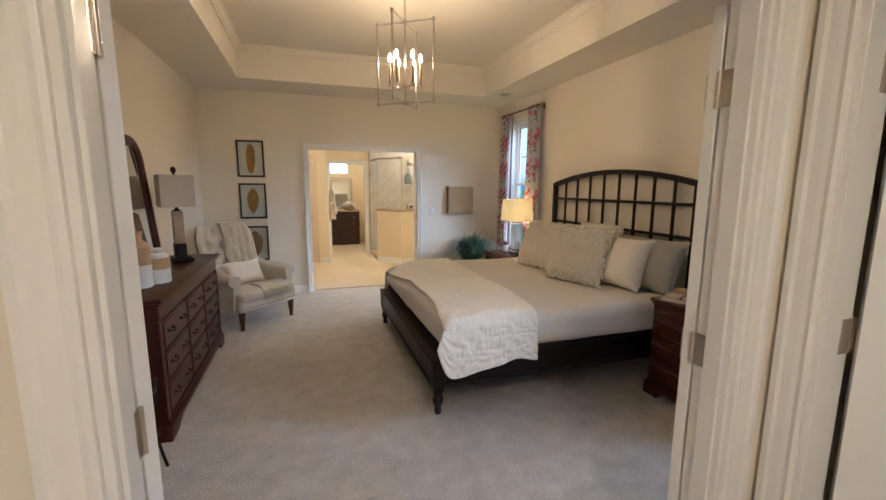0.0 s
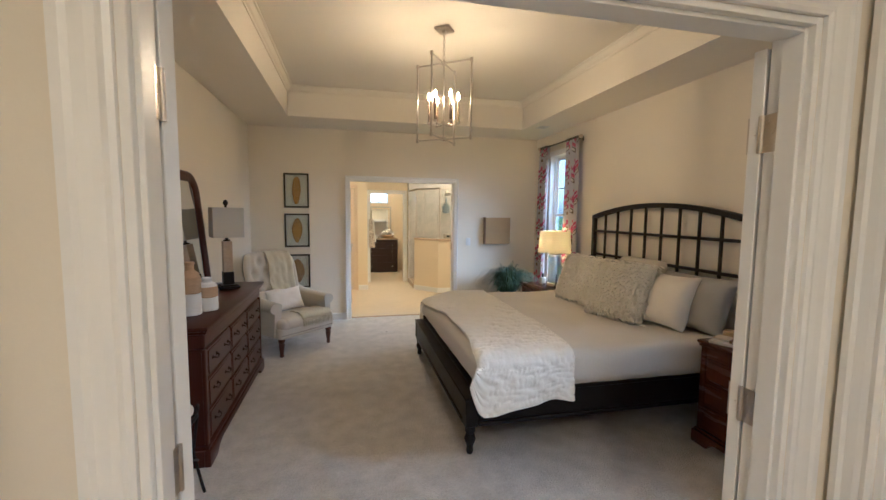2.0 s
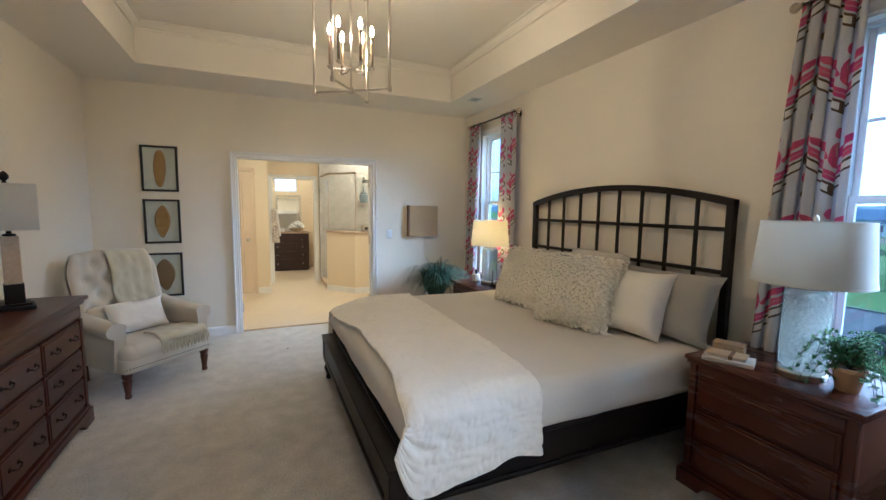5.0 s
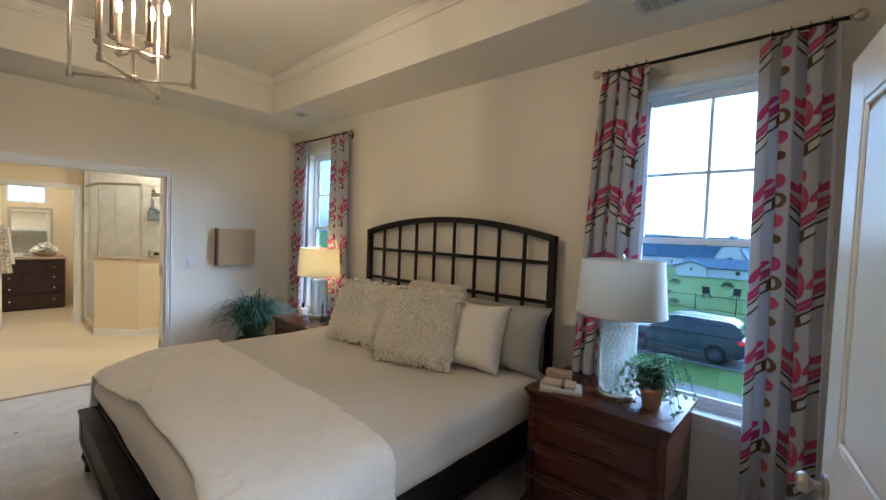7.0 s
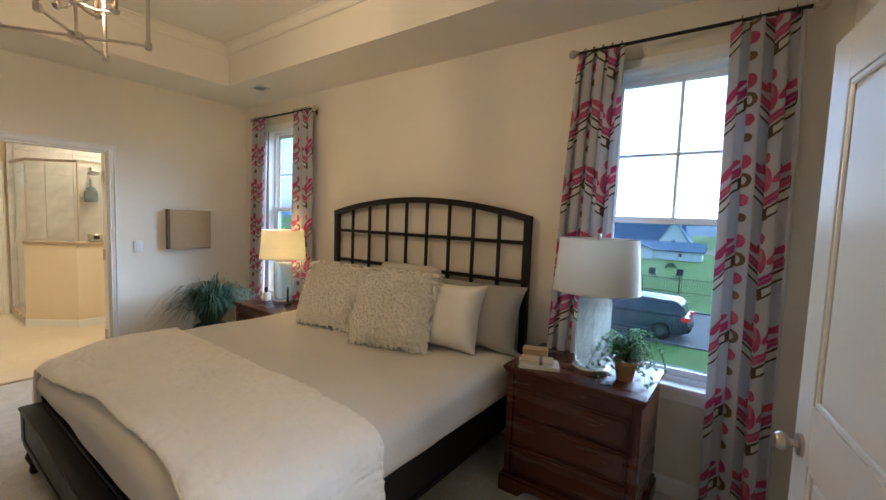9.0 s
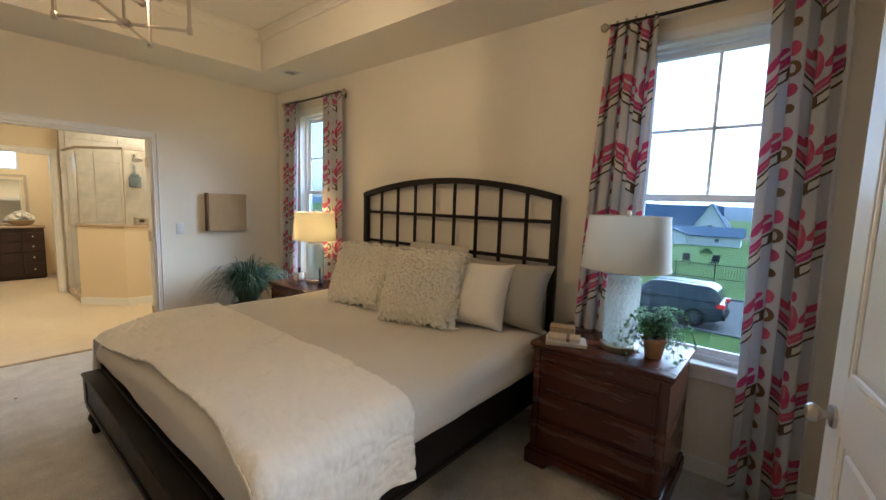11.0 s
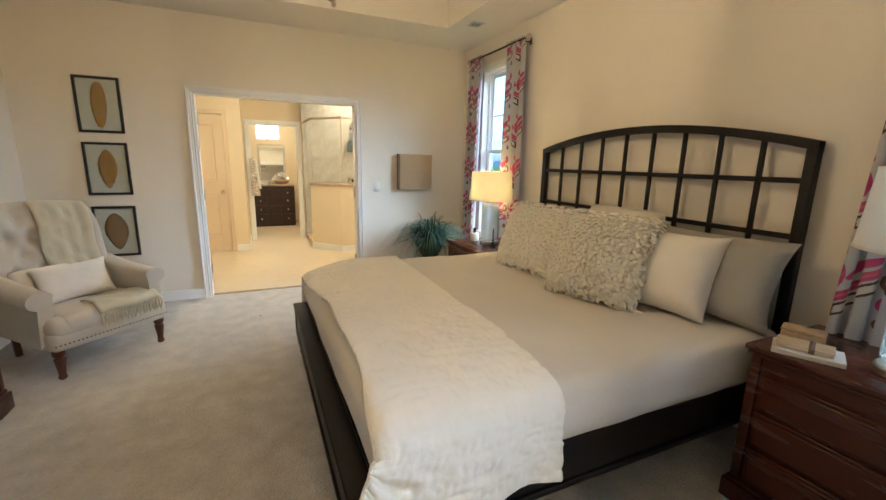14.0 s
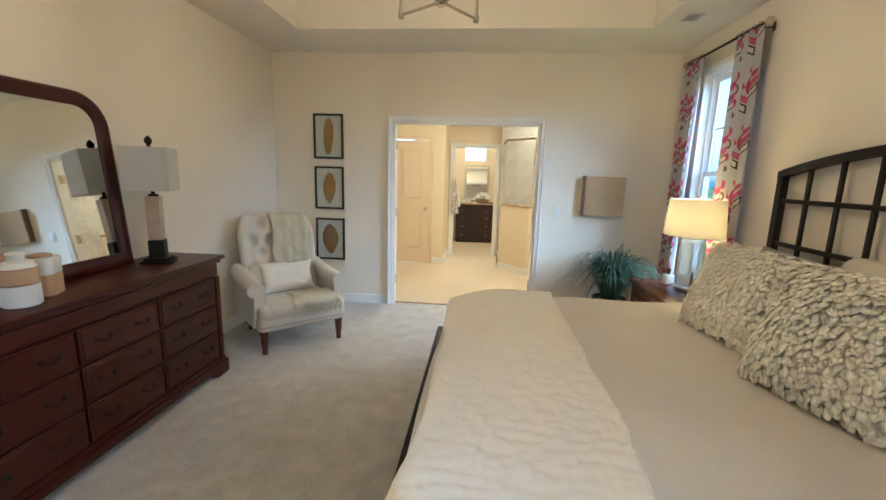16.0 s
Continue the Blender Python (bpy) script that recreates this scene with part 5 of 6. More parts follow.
def canister(name, loc, rz, w, h, tan0, label, square=True, neck=0.0):
    c = thing(name, loc, rz, label, "jar", "tan and white jars on the dresser")

    def seg(z0, z1, k=1.0):
        if square:
            return prism([(-w / 2, -w / 2 + 0.02), (-w / 2 + 0.02, -w / 2), (w / 2 - 0.02, -w / 2), (w / 2, -w / 2 + 0.02), (w / 2, w / 2 - 0.02), (w / 2 - 0.02, w / 2), (-w / 2 + 0.02, w / 2), (-w / 2, w / 2 - 0.02)], z0, z1, "z", 0.003)
        return lathe([(w / 2 - 0.006, z0), (w / 2, z0 + 0.006), (w / 2, z1 - 0.002), (w / 2 - 0.002, z1)], 28)

    lower, upper = (POT_WHITE, POT_TAN) if tan0 else (POT_TAN, POT_WHITE)
    cut = h * 0.56
    part("body", seg(0, cut), lower, c)
    part("upper_band", seg(cut + 0.001, h), upper, c)
    if neck:
        part("neck", lathe([(w / 2 - 0.004, h), (w * 0.42, h + 0.02), (w * 0.22, h + 0.04), (w * 0.20, h + neck - 0.02), (w * 0.24, h + neck - 0.015), (w * 0.24, h + neck)], 24), POT_TAN, c)
    elif not square:
        part("lid", lathe([(w / 2 - 0.004, h + 0.001), (w * 0.40, h + 0.022), (w * 0.22, h + 0.03), (w * 0.22, h + 0.05), (w * 0.25, h + 0.055), (w * 0.23, h + 0.062), (0.001, h + 0.062)], 24), POT_WHITE if tan0 else POT_TAN, c)
    else:
        part("lid", lathe([(w * 0.36, h), (w * 0.36, h + 0.012), (w * 0.12, h + 0.02), (0.001, h + 0.021)], 20), POT_TAN, c)
    return c


canister("square_jar", (-0.350, 3.235, DH), 12, 0.135, 0.195, True, "square jar, white below and tan above, on the dresser")
canister("square_jar", (-0.300, 3.430, DH), 18, 0.13, 0.20, True, "square tan-topped jar behind the others")
canister("bottle_jar", (-0.190, 3.275, DH), 0, 0.125, 0.255, True, "tall bottle jar with white base and tan neck", False, 0.095)
canister("round_jar", (-0.130, 3.400, DH), 0, 0.135, 0.165, True, "round lidded jar with white and tan bands", False)
canister("square_jar", (-0.205, 3.560, DH), 25, 0.12, 0.175, False, "square jar, tan below and white above", True)

# picture on the dresser wall
sp = thing("silver_framed_picture", (XL, 2.45, 1.12), 0, "silver-framed small picture on the wall", "picture")
part("frame", join(box(0.002, 0.03, -0.20, -0.145, 0, 0.455, 0.006), box(0.002, 0.03, 0.145, 0.20, 0, 0.455, 0.006), box(0.002, 0.03, -0.145, 0.145, 0, 0.055, 0.006), box(0.002, 0.03, -0.145, 0.145, 0.40, 0.455, 0.006)), SILVERFRAME, sp)
part("mat_board", box(0.003, 0.010, -0.147, 0.147, 0.053, 0.402, 0), PAPER, sp)

# bench beside the door
bn = thing("bench", (-0.205, 2.39, 0), 0, "wrought-iron bench with a cream cushion", "bench")
part("cushion", box(-0.205, 0.215, -0.29, 0.29, 0.455, 0.525, 0.028, 4), WHITE_CLOTH, bn, "cream upholstered cushion")
part("seat_frame", join(*[tube(p, 0.009, 8) for p in ([(-0.21, -0.30, 0.445), (0.22, -0.30, 0.445)], [(-0.21, 0.30, 0.445), (0.22, 0.30, 0.445)], [(-0.21, -0.30, 0.445), (-0.21, 0.30, 0.445)], [(0.22, -0.30, 0.445), (0.22, 0.30, 0.445)])]), IRON, bn)
for sx in (-0.21, 0.22):
    for sy in (-0.30, 0.30):
        part("leg", tube([(sx, sy, 0.445), (sx - 0.02 * (1 if sx > 0 else -1), sy * 0.93, 0.25), (sx + 0.01 * (1 if sx > 0 else -1), sy * 0.97, 0.06), (sx + 0.02 * (1 if sx > 0 else -1), sy, 0.0)], 0.008, 8), IRON, bn)
        part("scroll", tube([(sx, sy + 0.03 * math.cos(t * 0.45) * (1 - t / 26) * (1 if sy > 0 else -1), 0.475 + 0.03 * math.sin(t * 0.45) * (1 - t / 26)) for t in range(18)], 0.006, 6), IRON, bn)
for sx in (-0.21, 0.22):
    part("stretcher", tube([(sx, -0.28, 0.20), (sx, -0.12, 0.30), (sx, 0.12, 0.30), (sx, 0.28, 0.20)], 0.006, 8), IRON, bn)


# ---- armchair ----
ac = thing("armchair", (0.142, 5.313, 0), 43, "cream linen button-tufted armchair with turned walnut legs", "armchair")
# local: front faces -y, width along x
SEAT = 0.40
for x, y in ((-0.315, -0.31), (0.315, -0.31)):
    part("leg", lathe([(0.018, 0), (0.025, 0.012), (0.019, 0.03), (0.022, 0.06), (0.031, 0.125), (0.033, 0.14), (0.024, 0.15), (0.035, 0.165), (0.035, 0.20)], 18, (x, y, 0)), LEGWOOD, ac, "turned walnut leg")
for x in (-0.27, 0.27):
    part("leg", moved(cbox(0, 0, 0.10, 0.035, 0.035, 0.20, 0.004), pose(x, 0.33, 0, -8)), LEGWOOD, ac)
part("seat_base", box(-0.365, 0.365, -0.365, 0.33, 0.19, 0.335, 0.045, 5), LINEN, ac)
sc = box(-0.30, 0.30, -0.375, 0.27, 0.285, SEAT + 0.01, 0.055, 6)
part("seat_cushion", join(sc, box(-0.36, 0.36, -0.372, -0.22, 0.27, SEAT + 0.005, 0.06, 6)), LINEN, ac)


def back_fn(front):
    def fn(u, v):
        x = (u - 0.5) * (0.66 + 0.04 * v) * (1 - 0.17 * max(0.0, (v - 0.70) / 0.30) ** 2)
        z = 0.36 + 0.69 * v
        lean = 0.24 + 0.20 * v
        edge = max(0.0, (1 - (2 * u - 1) ** 6) * (1 - max(0.0, 2 * v - 1) ** 6)) ** 0.5
        y = lean + (-0.075 * edge if front else 0.06 * edge)
        if front:
            dent = 0.0
            for r in range(4):
                for c in range(4 - (r % 2)):
                    bu = 0.5 + (c - (3 - (r % 2)) / 2) * 0.22
                    bv = 0.34 + 0.17 * r
                    d2 = ((u - bu) * 0.75) ** 2 + ((v - bv) * 0.62) ** 2
                    dent += 0.055 * math.exp(-d2 / 0.0020)
            y += dent
        z += 0.035 * (1 - (2 * u - 1) ** 2) * v ** 3
        wing = 0.055 * max(0.0, abs(2 * u - 1) - 0.72) / 0.28 * (1 if front else 0.4)
        return (x, y - wing, z)
    return fn


part("backrest", join(grid(48, 44, back_fn(True)), grid(16, 16, back_fn(False))), LINEN, ac, "button-tufted backrest", angle=80)
for r in range(4):
    for c in range(4 - (r % 2)):
        u, v = 0.5 + (c - (3 - (r % 2)) / 2) * 0.22, 0.34 + 0.17 * r
        x, y, z = back_fn(True)(u, v)
        part("button", moved(lathe([(0.011, 0), (0.010, 0.004), (0.001, 0.006)], 12), pose(x, y - 0.001, z, 75)), LINEN, ac)
for s in (-1, 1):
    prof = []
    for k in range(15):
        a = math.radians(-90 + k * 20)
        prof.append((s * (0.345 + 0.075 * math.cos(a)), 0.535 + 0.062 * math.sin(a)))
    outline = [(s * 0.30, 0.30), (s * 0.385, 0.22)] + prof[1:13] + [(s * 0.292, 0.50)]
    bm = bmesh.new()
    rings = []
    for t in range(9):
        q = t / 8
        y = -0.285 + 0.615 * q
        rings.append([bm.verts.new((px, y + 0.02 * math.sin(q * 3.1), 0.22 + (pz - 0.22) * (0.97 + 0.15 * q * q))) for px, pz in outline])
    n = len(outline)
    for a, b in zip(rings, rings[1:]):
        for i in range(n):
            bm.faces.new((a[i], a[(i + 1) % n], b[(i + 1) % n], b[i]))
    bm.faces.new(rings[0])
    bm.faces.new(rings[-1])
    bmesh.ops.bevel(bm, geom=[e for e in bm.edges if e.calc_face_angle(0) > 1.2 and abs(e.verts[0].co.y - e.verts[1].co.y) < 0.002], offset=0.030, segments=5, affect="EDGES")
    part("arm", bm, LINEN, ac, "rolled arm", angle=60)
for i in range(30):
    x = -0.345 + 0.69 * i / 29
    part("nail", moved(lathe([(0.0055, 0), (0.004, 0.003), (0.001, 0.004)], 8), pose(x, -0.366, 0.240, 90)), BRONZE, ac)
cp = thing("lumbar_pillow", (0.125, 5.335, 0.41), 43.5, "small cream lumbar pillow on the armchair", "pillow")
cp.matrix_world = pose(0.137, 5.323, 0.405, 0, 0, 43.5) @ pose(0, 0, 0, -24)
part("cushion", pillow(0.46, 0.27, 0.13, n=22, power=0.6, sag=0.08, ear=0.03), WHITE_CLOTH, cp, angle=80)
cp2 = thing("lumbar_pillow", (0, 0, 0), 0, "cream cushion tucked behind the lumbar pillow", "pillow")
cp2.matrix_world = pose(-0.035, 5.318, 0.405, 0, 0, 43.5) @ pose(0, 0, 0, -20)
part("cushion", pillow(0.36, 0.25, 0.12), WHITE_CLOTH, cp2, angle=80)
bk = thing("knit_throw", (0.142, 5.313, 0), 43, "sage wool throw with tassels draped over the armchair", "throw")


def drape(u, v):
    xx = -0.07 + 0.33 * u + 0.03 * v
    if v < 0.14:
        q = v / 0.14
        p = back_fn(False)(0.5 + xx / 0.74, 1.0)
        return (xx, p[1] + 0.075, 0.80 + 0.215 * q)
    q = (v - 0.14) / 0.86
    f = back_fn(True)(0.5 + xx / 0.72, 1 - 0.97 * q)
    dz = 0.022 * math.sin(min(1.0, q * 6) * 1.57)
    return (xx + 0.012 * math.sin(9 * q), min(f[1] - 0.02, back_fn(True)(0.5 + xx / 0.72 + 0.1, 1 - 0.97 * q)[1] - 0.012) - 0.004 * math.sin(22 * u), f[2] + dz * (1 - q))


thicken(part("blanket", grid(16, 40, drape), SAGE, bk, angle=80), 0.010)


def seat_drape(u, v):
    xx = -0.07 + 0.40 * u
    yy = -0.12 - 0.26 * v
    z = SEAT + 0.022 + 0.010 * noise.noise(Vector((u * 5, v * 4, 3)))
    if yy < -0.35:
        z -= (-0.35 - yy) * 1.6
    return (xx + 0.02 * math.sin(5 * v), yy + 0.012 * math.sin(9 * u), z)


thicken(part("blanket_end", grid(20, 14, seat_drape), SAGE, bk, angle=80), 0.012)
for i in range(26):
    u = i / 25
    x, y, z = seat_drape(u, 1.0)
    part("tassel", tube([(x, y, z), (x + 0.004 * math.sin(i * 2.1), y - 0.012, z - 0.035), (x + 0.012 * math.sin(i * 3.7), y - 0.012, z - 0.085)], [0.0055, 0.0055, 0.003], 5), SAGE, bk)


# ---- the bath beyond ----
setting("wall_bath_closet", join(box(-0.2, 0.37, 8.68, 8.80, 0, 2.75, 0), box(0.96, 1.205, 8.68, 8.80, 0, 2.75, 0), box(0.37, 0.96, 8.68, 8.80, 2.03, 2.75, 0)), BATHWALL, "warm painted bathroom wall with a closet door")
setting("wall_bath_side", box(1.10, 1.205, 8.80, 9.55, 0, 2.75, 0), BATHWALL, "warm painted return wall in the bath")
setting("wall_bath_inner", join(box(1.10, 1.29, 9.55, 9.66, 0, 2.75, 0), box(2.06, 3.87, 9.55, 9.66, 0, 2.75, 0), box(1.29, 2.06, 9.55, 9.66, 1.99, 2.75, 0)), BATHWALL, "warm painted wall with an opening to the vanity room")
setting("wall_bath_west", box(-0.30, -0.2, YF + TH, 9.66, 0, 2.75, 0), BATHWALL, "warm painted bathroom side wall")
setting("wall_bath_east", box(3.75, 3.87, YF + TH, 9.55, 0, 2.75, 0), TILE, "tiled outer shower wall")
setting("wall_vanity_west", box(0.55, 0.65, 9.66, 11.7, 0, 2.75, 0), BATHWALL, "warm painted vanity room wall")
setting("wall_vanity_east", box(2.75, 2.85, 9.66, 11.7, 0, 2.75, 0), BATHWALL, "warm painted vanity room wall")
VW0, VW1, VZ0, VZ1 = 1.40, 1.90, 1.80, 2.14
setting("wall_vanity_north", join(box(0.55, VW0, 11.6, 11.72, 0, 2.75, 0), box(VW1, 2.85, 11.6, 11.72, 0, 2.75, 0), box(VW0, VW1, 11.6, 11.72, 0, VZ0, 0), box(VW0, VW1, 11.6, 11.72, VZ1, 2.75, 0)), BATHWALL, "warm painted vanity wall with a high window")
setting("ceiling_bath", box(-0.3, 3.87, YF + TH, 11.72, 2.74, 2.85, 0), CEIL, "bathroom ceiling")
casing("trim_vanity_opening", 1.29, 2.06, 1.99, 9.55, -1, 0.06)
casing("trim_closet", 0.37, 0.96, 2.03, 8.68, -1, 0.06, "painted closet door casing with warm lamplight in its colour", BATHTRIM)
jamb("jamb_vanity", 1.29, 2.06, 1.99, 9.551, 9.659)
panel_door("door_5", (0.375, 8.702, 0), 0, 0.58, 2.015, "closed two-panel closet door in the bath, warm lamplight in its colour", 0.91, 1, BATHTRIM)
setting("baseboard", run(base_prof, [(-0.2, 8.68), (0.305, 8.68)]), TRIM, "baseboard in the bath")
setting("baseboard", run(base_prof, [(1.025, 8.68), (1.205, 8.68), (1.205, 9.55)]), TRIM, "baseboard in the bath")
hw_ = thing("window_3", (0, 11.6, 0), 0, "small high window over the vanity mirror", "window", "", "structure")
part("window_frame", join(box(VW0, VW0 + 0.03, 0.03, 0.09, VZ0, VZ1, 0.003), box(VW1 - 0.03, VW1, 0.03, 0.09, VZ0, VZ1, 0.003), box(VW0 + 0.03, VW1 - 0.03, 0.03, 0.09, VZ0, VZ0 + 0.03, 0.003), box(VW0 + 0.03, VW1 - 0.03, 0.03, 0.09, VZ1 - 0.03, VZ1, 0.003)), VINYL, hw_)
pp = part("pane", box(VW0 + 0.028, VW1 - 0.028, 0.055, 0.059, VZ0 + 0.028, VZ1 - 0.028, 0), GLAZE, hw_)
pp.visible_shadow = False
part("muntin", box(1.642, 1.658, 0.05, 0.064, VZ0 + 0.03, VZ1 - 0.03, 0.002), VINYL, hw_)

vn = thing("vanity_cabinet", (0.05, 0, 0), 0, "espresso wood bathroom vanity with small silver knobs", "vanity")
part("body", box(1.22, 2.04, 11.06, 11.59, 0.02, 0.85, 0.004), VANITY, vn)
part("kick", box(1.24, 2.02, 11.10, 11.58, 0.003, 0.02, 0), DARK, vn)
zz = 0.06
for hh in (0.22, 0.18, 0.18, 0.15):
    for x0, x1 in ((1.235, 1.50), (1.505, 1.765), (1.77, 2.025)):
        d = part("drawer", box(x0, x1, 11.045, 11.059, zz, zz + hh - 0.012, 0.003), VANITY, vn)
        if x0 != 1.505:
            part("knob", moved(lathe([(0.001, 0.024), (0.013, 0.022), (0.014, 0.014), (0.006, 0.008), (0.008, 0)], 12), pose((x0 + x1) / 2, 11.045, zz + hh / 2, 90)), CHROME, d, "silver knob")
    zz += hh
ct_ = part("stone_countertop", box(1.25, 2.11, 11.03, 11.59, 0.852, 0.882, 0.005), CAP)
tagged(ct_, "beige stone vanity top", "countertop")
vm = thing("vanity_mirror", (0, 0, 0), 0, "framed bathroom mirror leaning above the vanity", "mirror")
vm.matrix_world = pose(0.05, 11.53, 0.885, -4.5)
part("frame", join(box(1.37, 1.41, 0, 0.025, 0, 0.84, 0.004), box(1.89, 1.93, 0, 0.025, 0, 0.84, 0.004), box(1.41, 1.89, 0, 0.025, 0, 0.04, 0.004), box(1.41, 1.89, 0, 0.025, 0.80, 0.84, 0.004)), SILVERFRAME, vm)
part("glass", box(1.405, 1.895, 0.010, 0.014, 0.035, 0.805, 0), MIRROR, vm)
bw = thing("flower_bowl", (1.85, 11.25, 0.882), 0, "woven bowl of pale dried flowers on the vanity", "bowl")
part("bowl", lathe([(0.08, 0), (0.12, 0.02), (0.17, 0.08), (0.165, 0.085), (0.11, 0.03), (0.001, 0.02)], 24), BOXWOOD, bw)
rng = random.Random(12)
fl = []
for k in range(60):
    a, r = rng.uniform(0, 6.28), rng.uniform(0, 0.165)
    fl.append(moved(lathe([(0.005, -0.02), (0.035, -0.005), (0.040, 0.010), (0.024, 0.026), (0.001, 0.030)], 9), pose(r * math.cos(a), r * math.sin(a), 0.075 + 0.15 * (1 - (r / 0.17) ** 2) * rng.uniform(0.6, 1), rng.uniform(-40, 40), rng.uniform(-40, 40))))
part("flowers", join(*fl), POT_WHITE, bw, "pale dried blossoms")
tw0 = thing("folded_towel", (1.46, 11.2, 0.882), 0, "folded white towel on the vanity", "towel")
for i in range(2):
    part("fold", box(-0.12, 0.12, -0.08, 0.08, 0.001 + i * 0.035, 0.034 + i * 0.035, 0.014, 3), POT_WHITE, tw0)
tb = thing("towel_hook", (1.325, 9.525, 1.40), 0, "nickel towel hook beside the vanity opening", "hook")
part("plate", box(-0.015, 0.015, -0.004, 0.0, -0.03, 0.03, 0.002), NICKEL, tb)
part("peg", tube([(0, -0.004, 0), (0, -0.04, -0.005), (0, -0.05, 0.015)], 0.006, 8), NICKEL, tb)
tw = thing("hanging_towel", (1.335, 9.475, 1.395), 0, "white and brown patterned towel hanging on a hook", "towel")
STRIPE = mat("brown and white woven stripe", (0.62, 0.57, 0.50), 0.95, var=0.6, scale=16, fine=50, bump=0.4, stretch=(1, 1, 2.0), tint=(0.16, 0.11, 0.08))
thicken(part("front", grid(20, 24, lambda u, v: (-0.055 + 0.11 * u * (0.55 + 0.6 * v), -0.012 + 0.012 * math.sin(16 * u) * (0.4 + v), 0.010 - 0.62 * v)), STRIPE, tw, angle=80), 0.010)
thicken(part("back", grid(16, 20, lambda u, v: (-0.02 + 0.11 * u * (0.55 + 0.5 * v), 0.012 + 0.010 * math.sin(14 * u), 0.010 - 0.50 * v)), POT_WHITE, tw, angle=80), 0.010)

# corner shower
P0, P1, P2 = (2.135, 8.55), (2.53, 8.10), (3.75, 8.10)
hwall = run([(0, 0), (0.10, 0), (0.10, 1.02), (0, 1.02)], [P2, P1, P0])
setting("half_wall_shower", hwall, BATHWALL, "low painted angled shower wall")
cap = run([(-0.018, 1.021), (0.118, 1.021), (0.118, 1.055), (-0.018, 1.055)], [P2, P1, P0])
setting("trim_shower_cap", cap, CAP, "beige marble cap on the low shower wall")
sk = run([(-0.014, 0.003), (-0.001, 0.003), (-0.001, 0.09), (-0.010, 0.10), (-0.014, 0.09)], [P2, P1, P0])
setting("baseboard_shower", sk, TRIM, "white baseboard round the shower wall")
setting("wall_shower_back", box(2.14, 3.75, 9.44, 9.549, 0, 2.74, 0), TILE, "grey marbled shower tile wall")
setting("shower_curb", box(2.135, 2.235, 8.60, 9.44, 0.003, 0.10, 0.004), CAP, "beige marble shower curb")
rng = random.Random(3)
tile_parent = bpy.data.objects["wall_shower_back"]
tile_me = None
for i in range(5):
    for j in range(8):
        bmt = box(0, 0.297, 0, 0.008, 0, 0.297, 0.002) if tile_me is None else None
        if tile_me is None:
            o = part("tile", bmt, TILE, tile_parent, smooth=False)
            tile_me = o.data
        else:
            o = new("tile", tile_me)
            o.parent = tile_parent
        o.location = (2.20 + 0.30 * i, 9.431, 0.11 + 0.30 * j)
se = thing("shower_enclosure", (0, 0, 0), 0, "frameless-look glass shower screen with nickel rails and door handle", "shower screen")
gp = [(2.135 + 0.03, 9.42), (P0[0] + 0.05, P0[1] + 0.06), (P1[0] + 0.04, P1[1] + 0.05), (3.74, P1[1] + 0.05)]
for (a, b), z0 in zip(zip(gp, gp[1:]), (0.10, 1.056, 1.056)):
    p = part("glass_panel", run([(-0.004, z0), (0.004, z0), (0.004, 2.02), (-0.004, 2.02)], [a, b]), SHOWER, se, smooth=False)
    p.visible_shadow = False
part("top_rail", run([(-0.014, 2.02), (0.014, 2.02), (0.014, 2.05), (-0.014, 2.05)], gp), NICKEL, se)
for g, z0 in ((gp[1], 1.056), (gp[2], 1.056)):
    part("upright", cbox(g[0], g[1], (z0 + 2.02) / 2, 0.022, 0.022, 2.02 - z0, 0.002), NICKEL, se)
part("door_handle", tube([(2.14, 8.72, 1.03), (2.09, 8.72, 1.03), (2.09, 8.72, 1.20), (2.14, 8.72, 1.20)], 0.008, 8), NICKEL, se)
sh = thing("rain_shower", (2.99, 9.43, 1.99), 0, "round nickel shower head on a bent arm over the tiles", "shower head")
part("wall_flange", moved(lathe([(0.001, 0.0), (0.034, 0.0), (0.034, 0.006), (0.016, 0.014), (0.001, 0.014)], 20), pose(0, 0, 0.05, 90)), NICKEL, sh)
part("arm", tube([(0, 0, 0.05), (0, -0.08, 0.07), (0, -0.16, 0.03)], 0.012, 10), NICKEL, sh)
part("head", moved(lathe([(0.014, 0.06), (0.03, 0.04), (0.068, 0.014), (0.070, 0.0), (0.001, -0.002)], 20), pose(0, -0.18, -0.02, -25)), NICKEL, sh)
bath_brush = thing("shower_brush", (2.99, 9.405, 1.56), 0, "blue-grey paddle bath brush hanging under the shower head", "bath brush")
BRUSH = mat("blue-grey bristle", (0.20, 0.26, 0.31), 0.9, var=0.2, scale=20, fine=90, bump=0.5)
part("paddle", join(box(-0.082, 0.082, -0.016, 0.016, 0.0, 0.17, 0.014), box(-0.056, 0.056, -0.014, 0.014, 0.165, 0.215, 0.012)), BRUSH, bath_brush)
part("handle", box(-0.013, 0.013, -0.010, 0.010, 0.212, 0.34, 0.005), BRUSH, bath_brush)
jr = thing("soap_holder", (2.74, 8.205, 1.056), 0, "small square metal soap holder on the shower wall cap", "soap holder")
part("body", box(-0.075, 0.075, -0.045, 0.045, 0, 0.100, 0.012), NICKEL, jr)
# Solid black plate on the front draws the shade inside an opening
part("opening_shade", box(-0.030, 0.030, -0.050, -0.046, 0.030, 0.072, 0.001), BLACKWOOD, jr, "black plate standing in for the shade of an opening")
for x, s in ((BX0 + 0.019, 90), (BX1 - 0.019, -90)):
    for z in (0.28, 1.05, 1.78):
        hinge("hinge", x, YF + TH - 0.03, z, s)

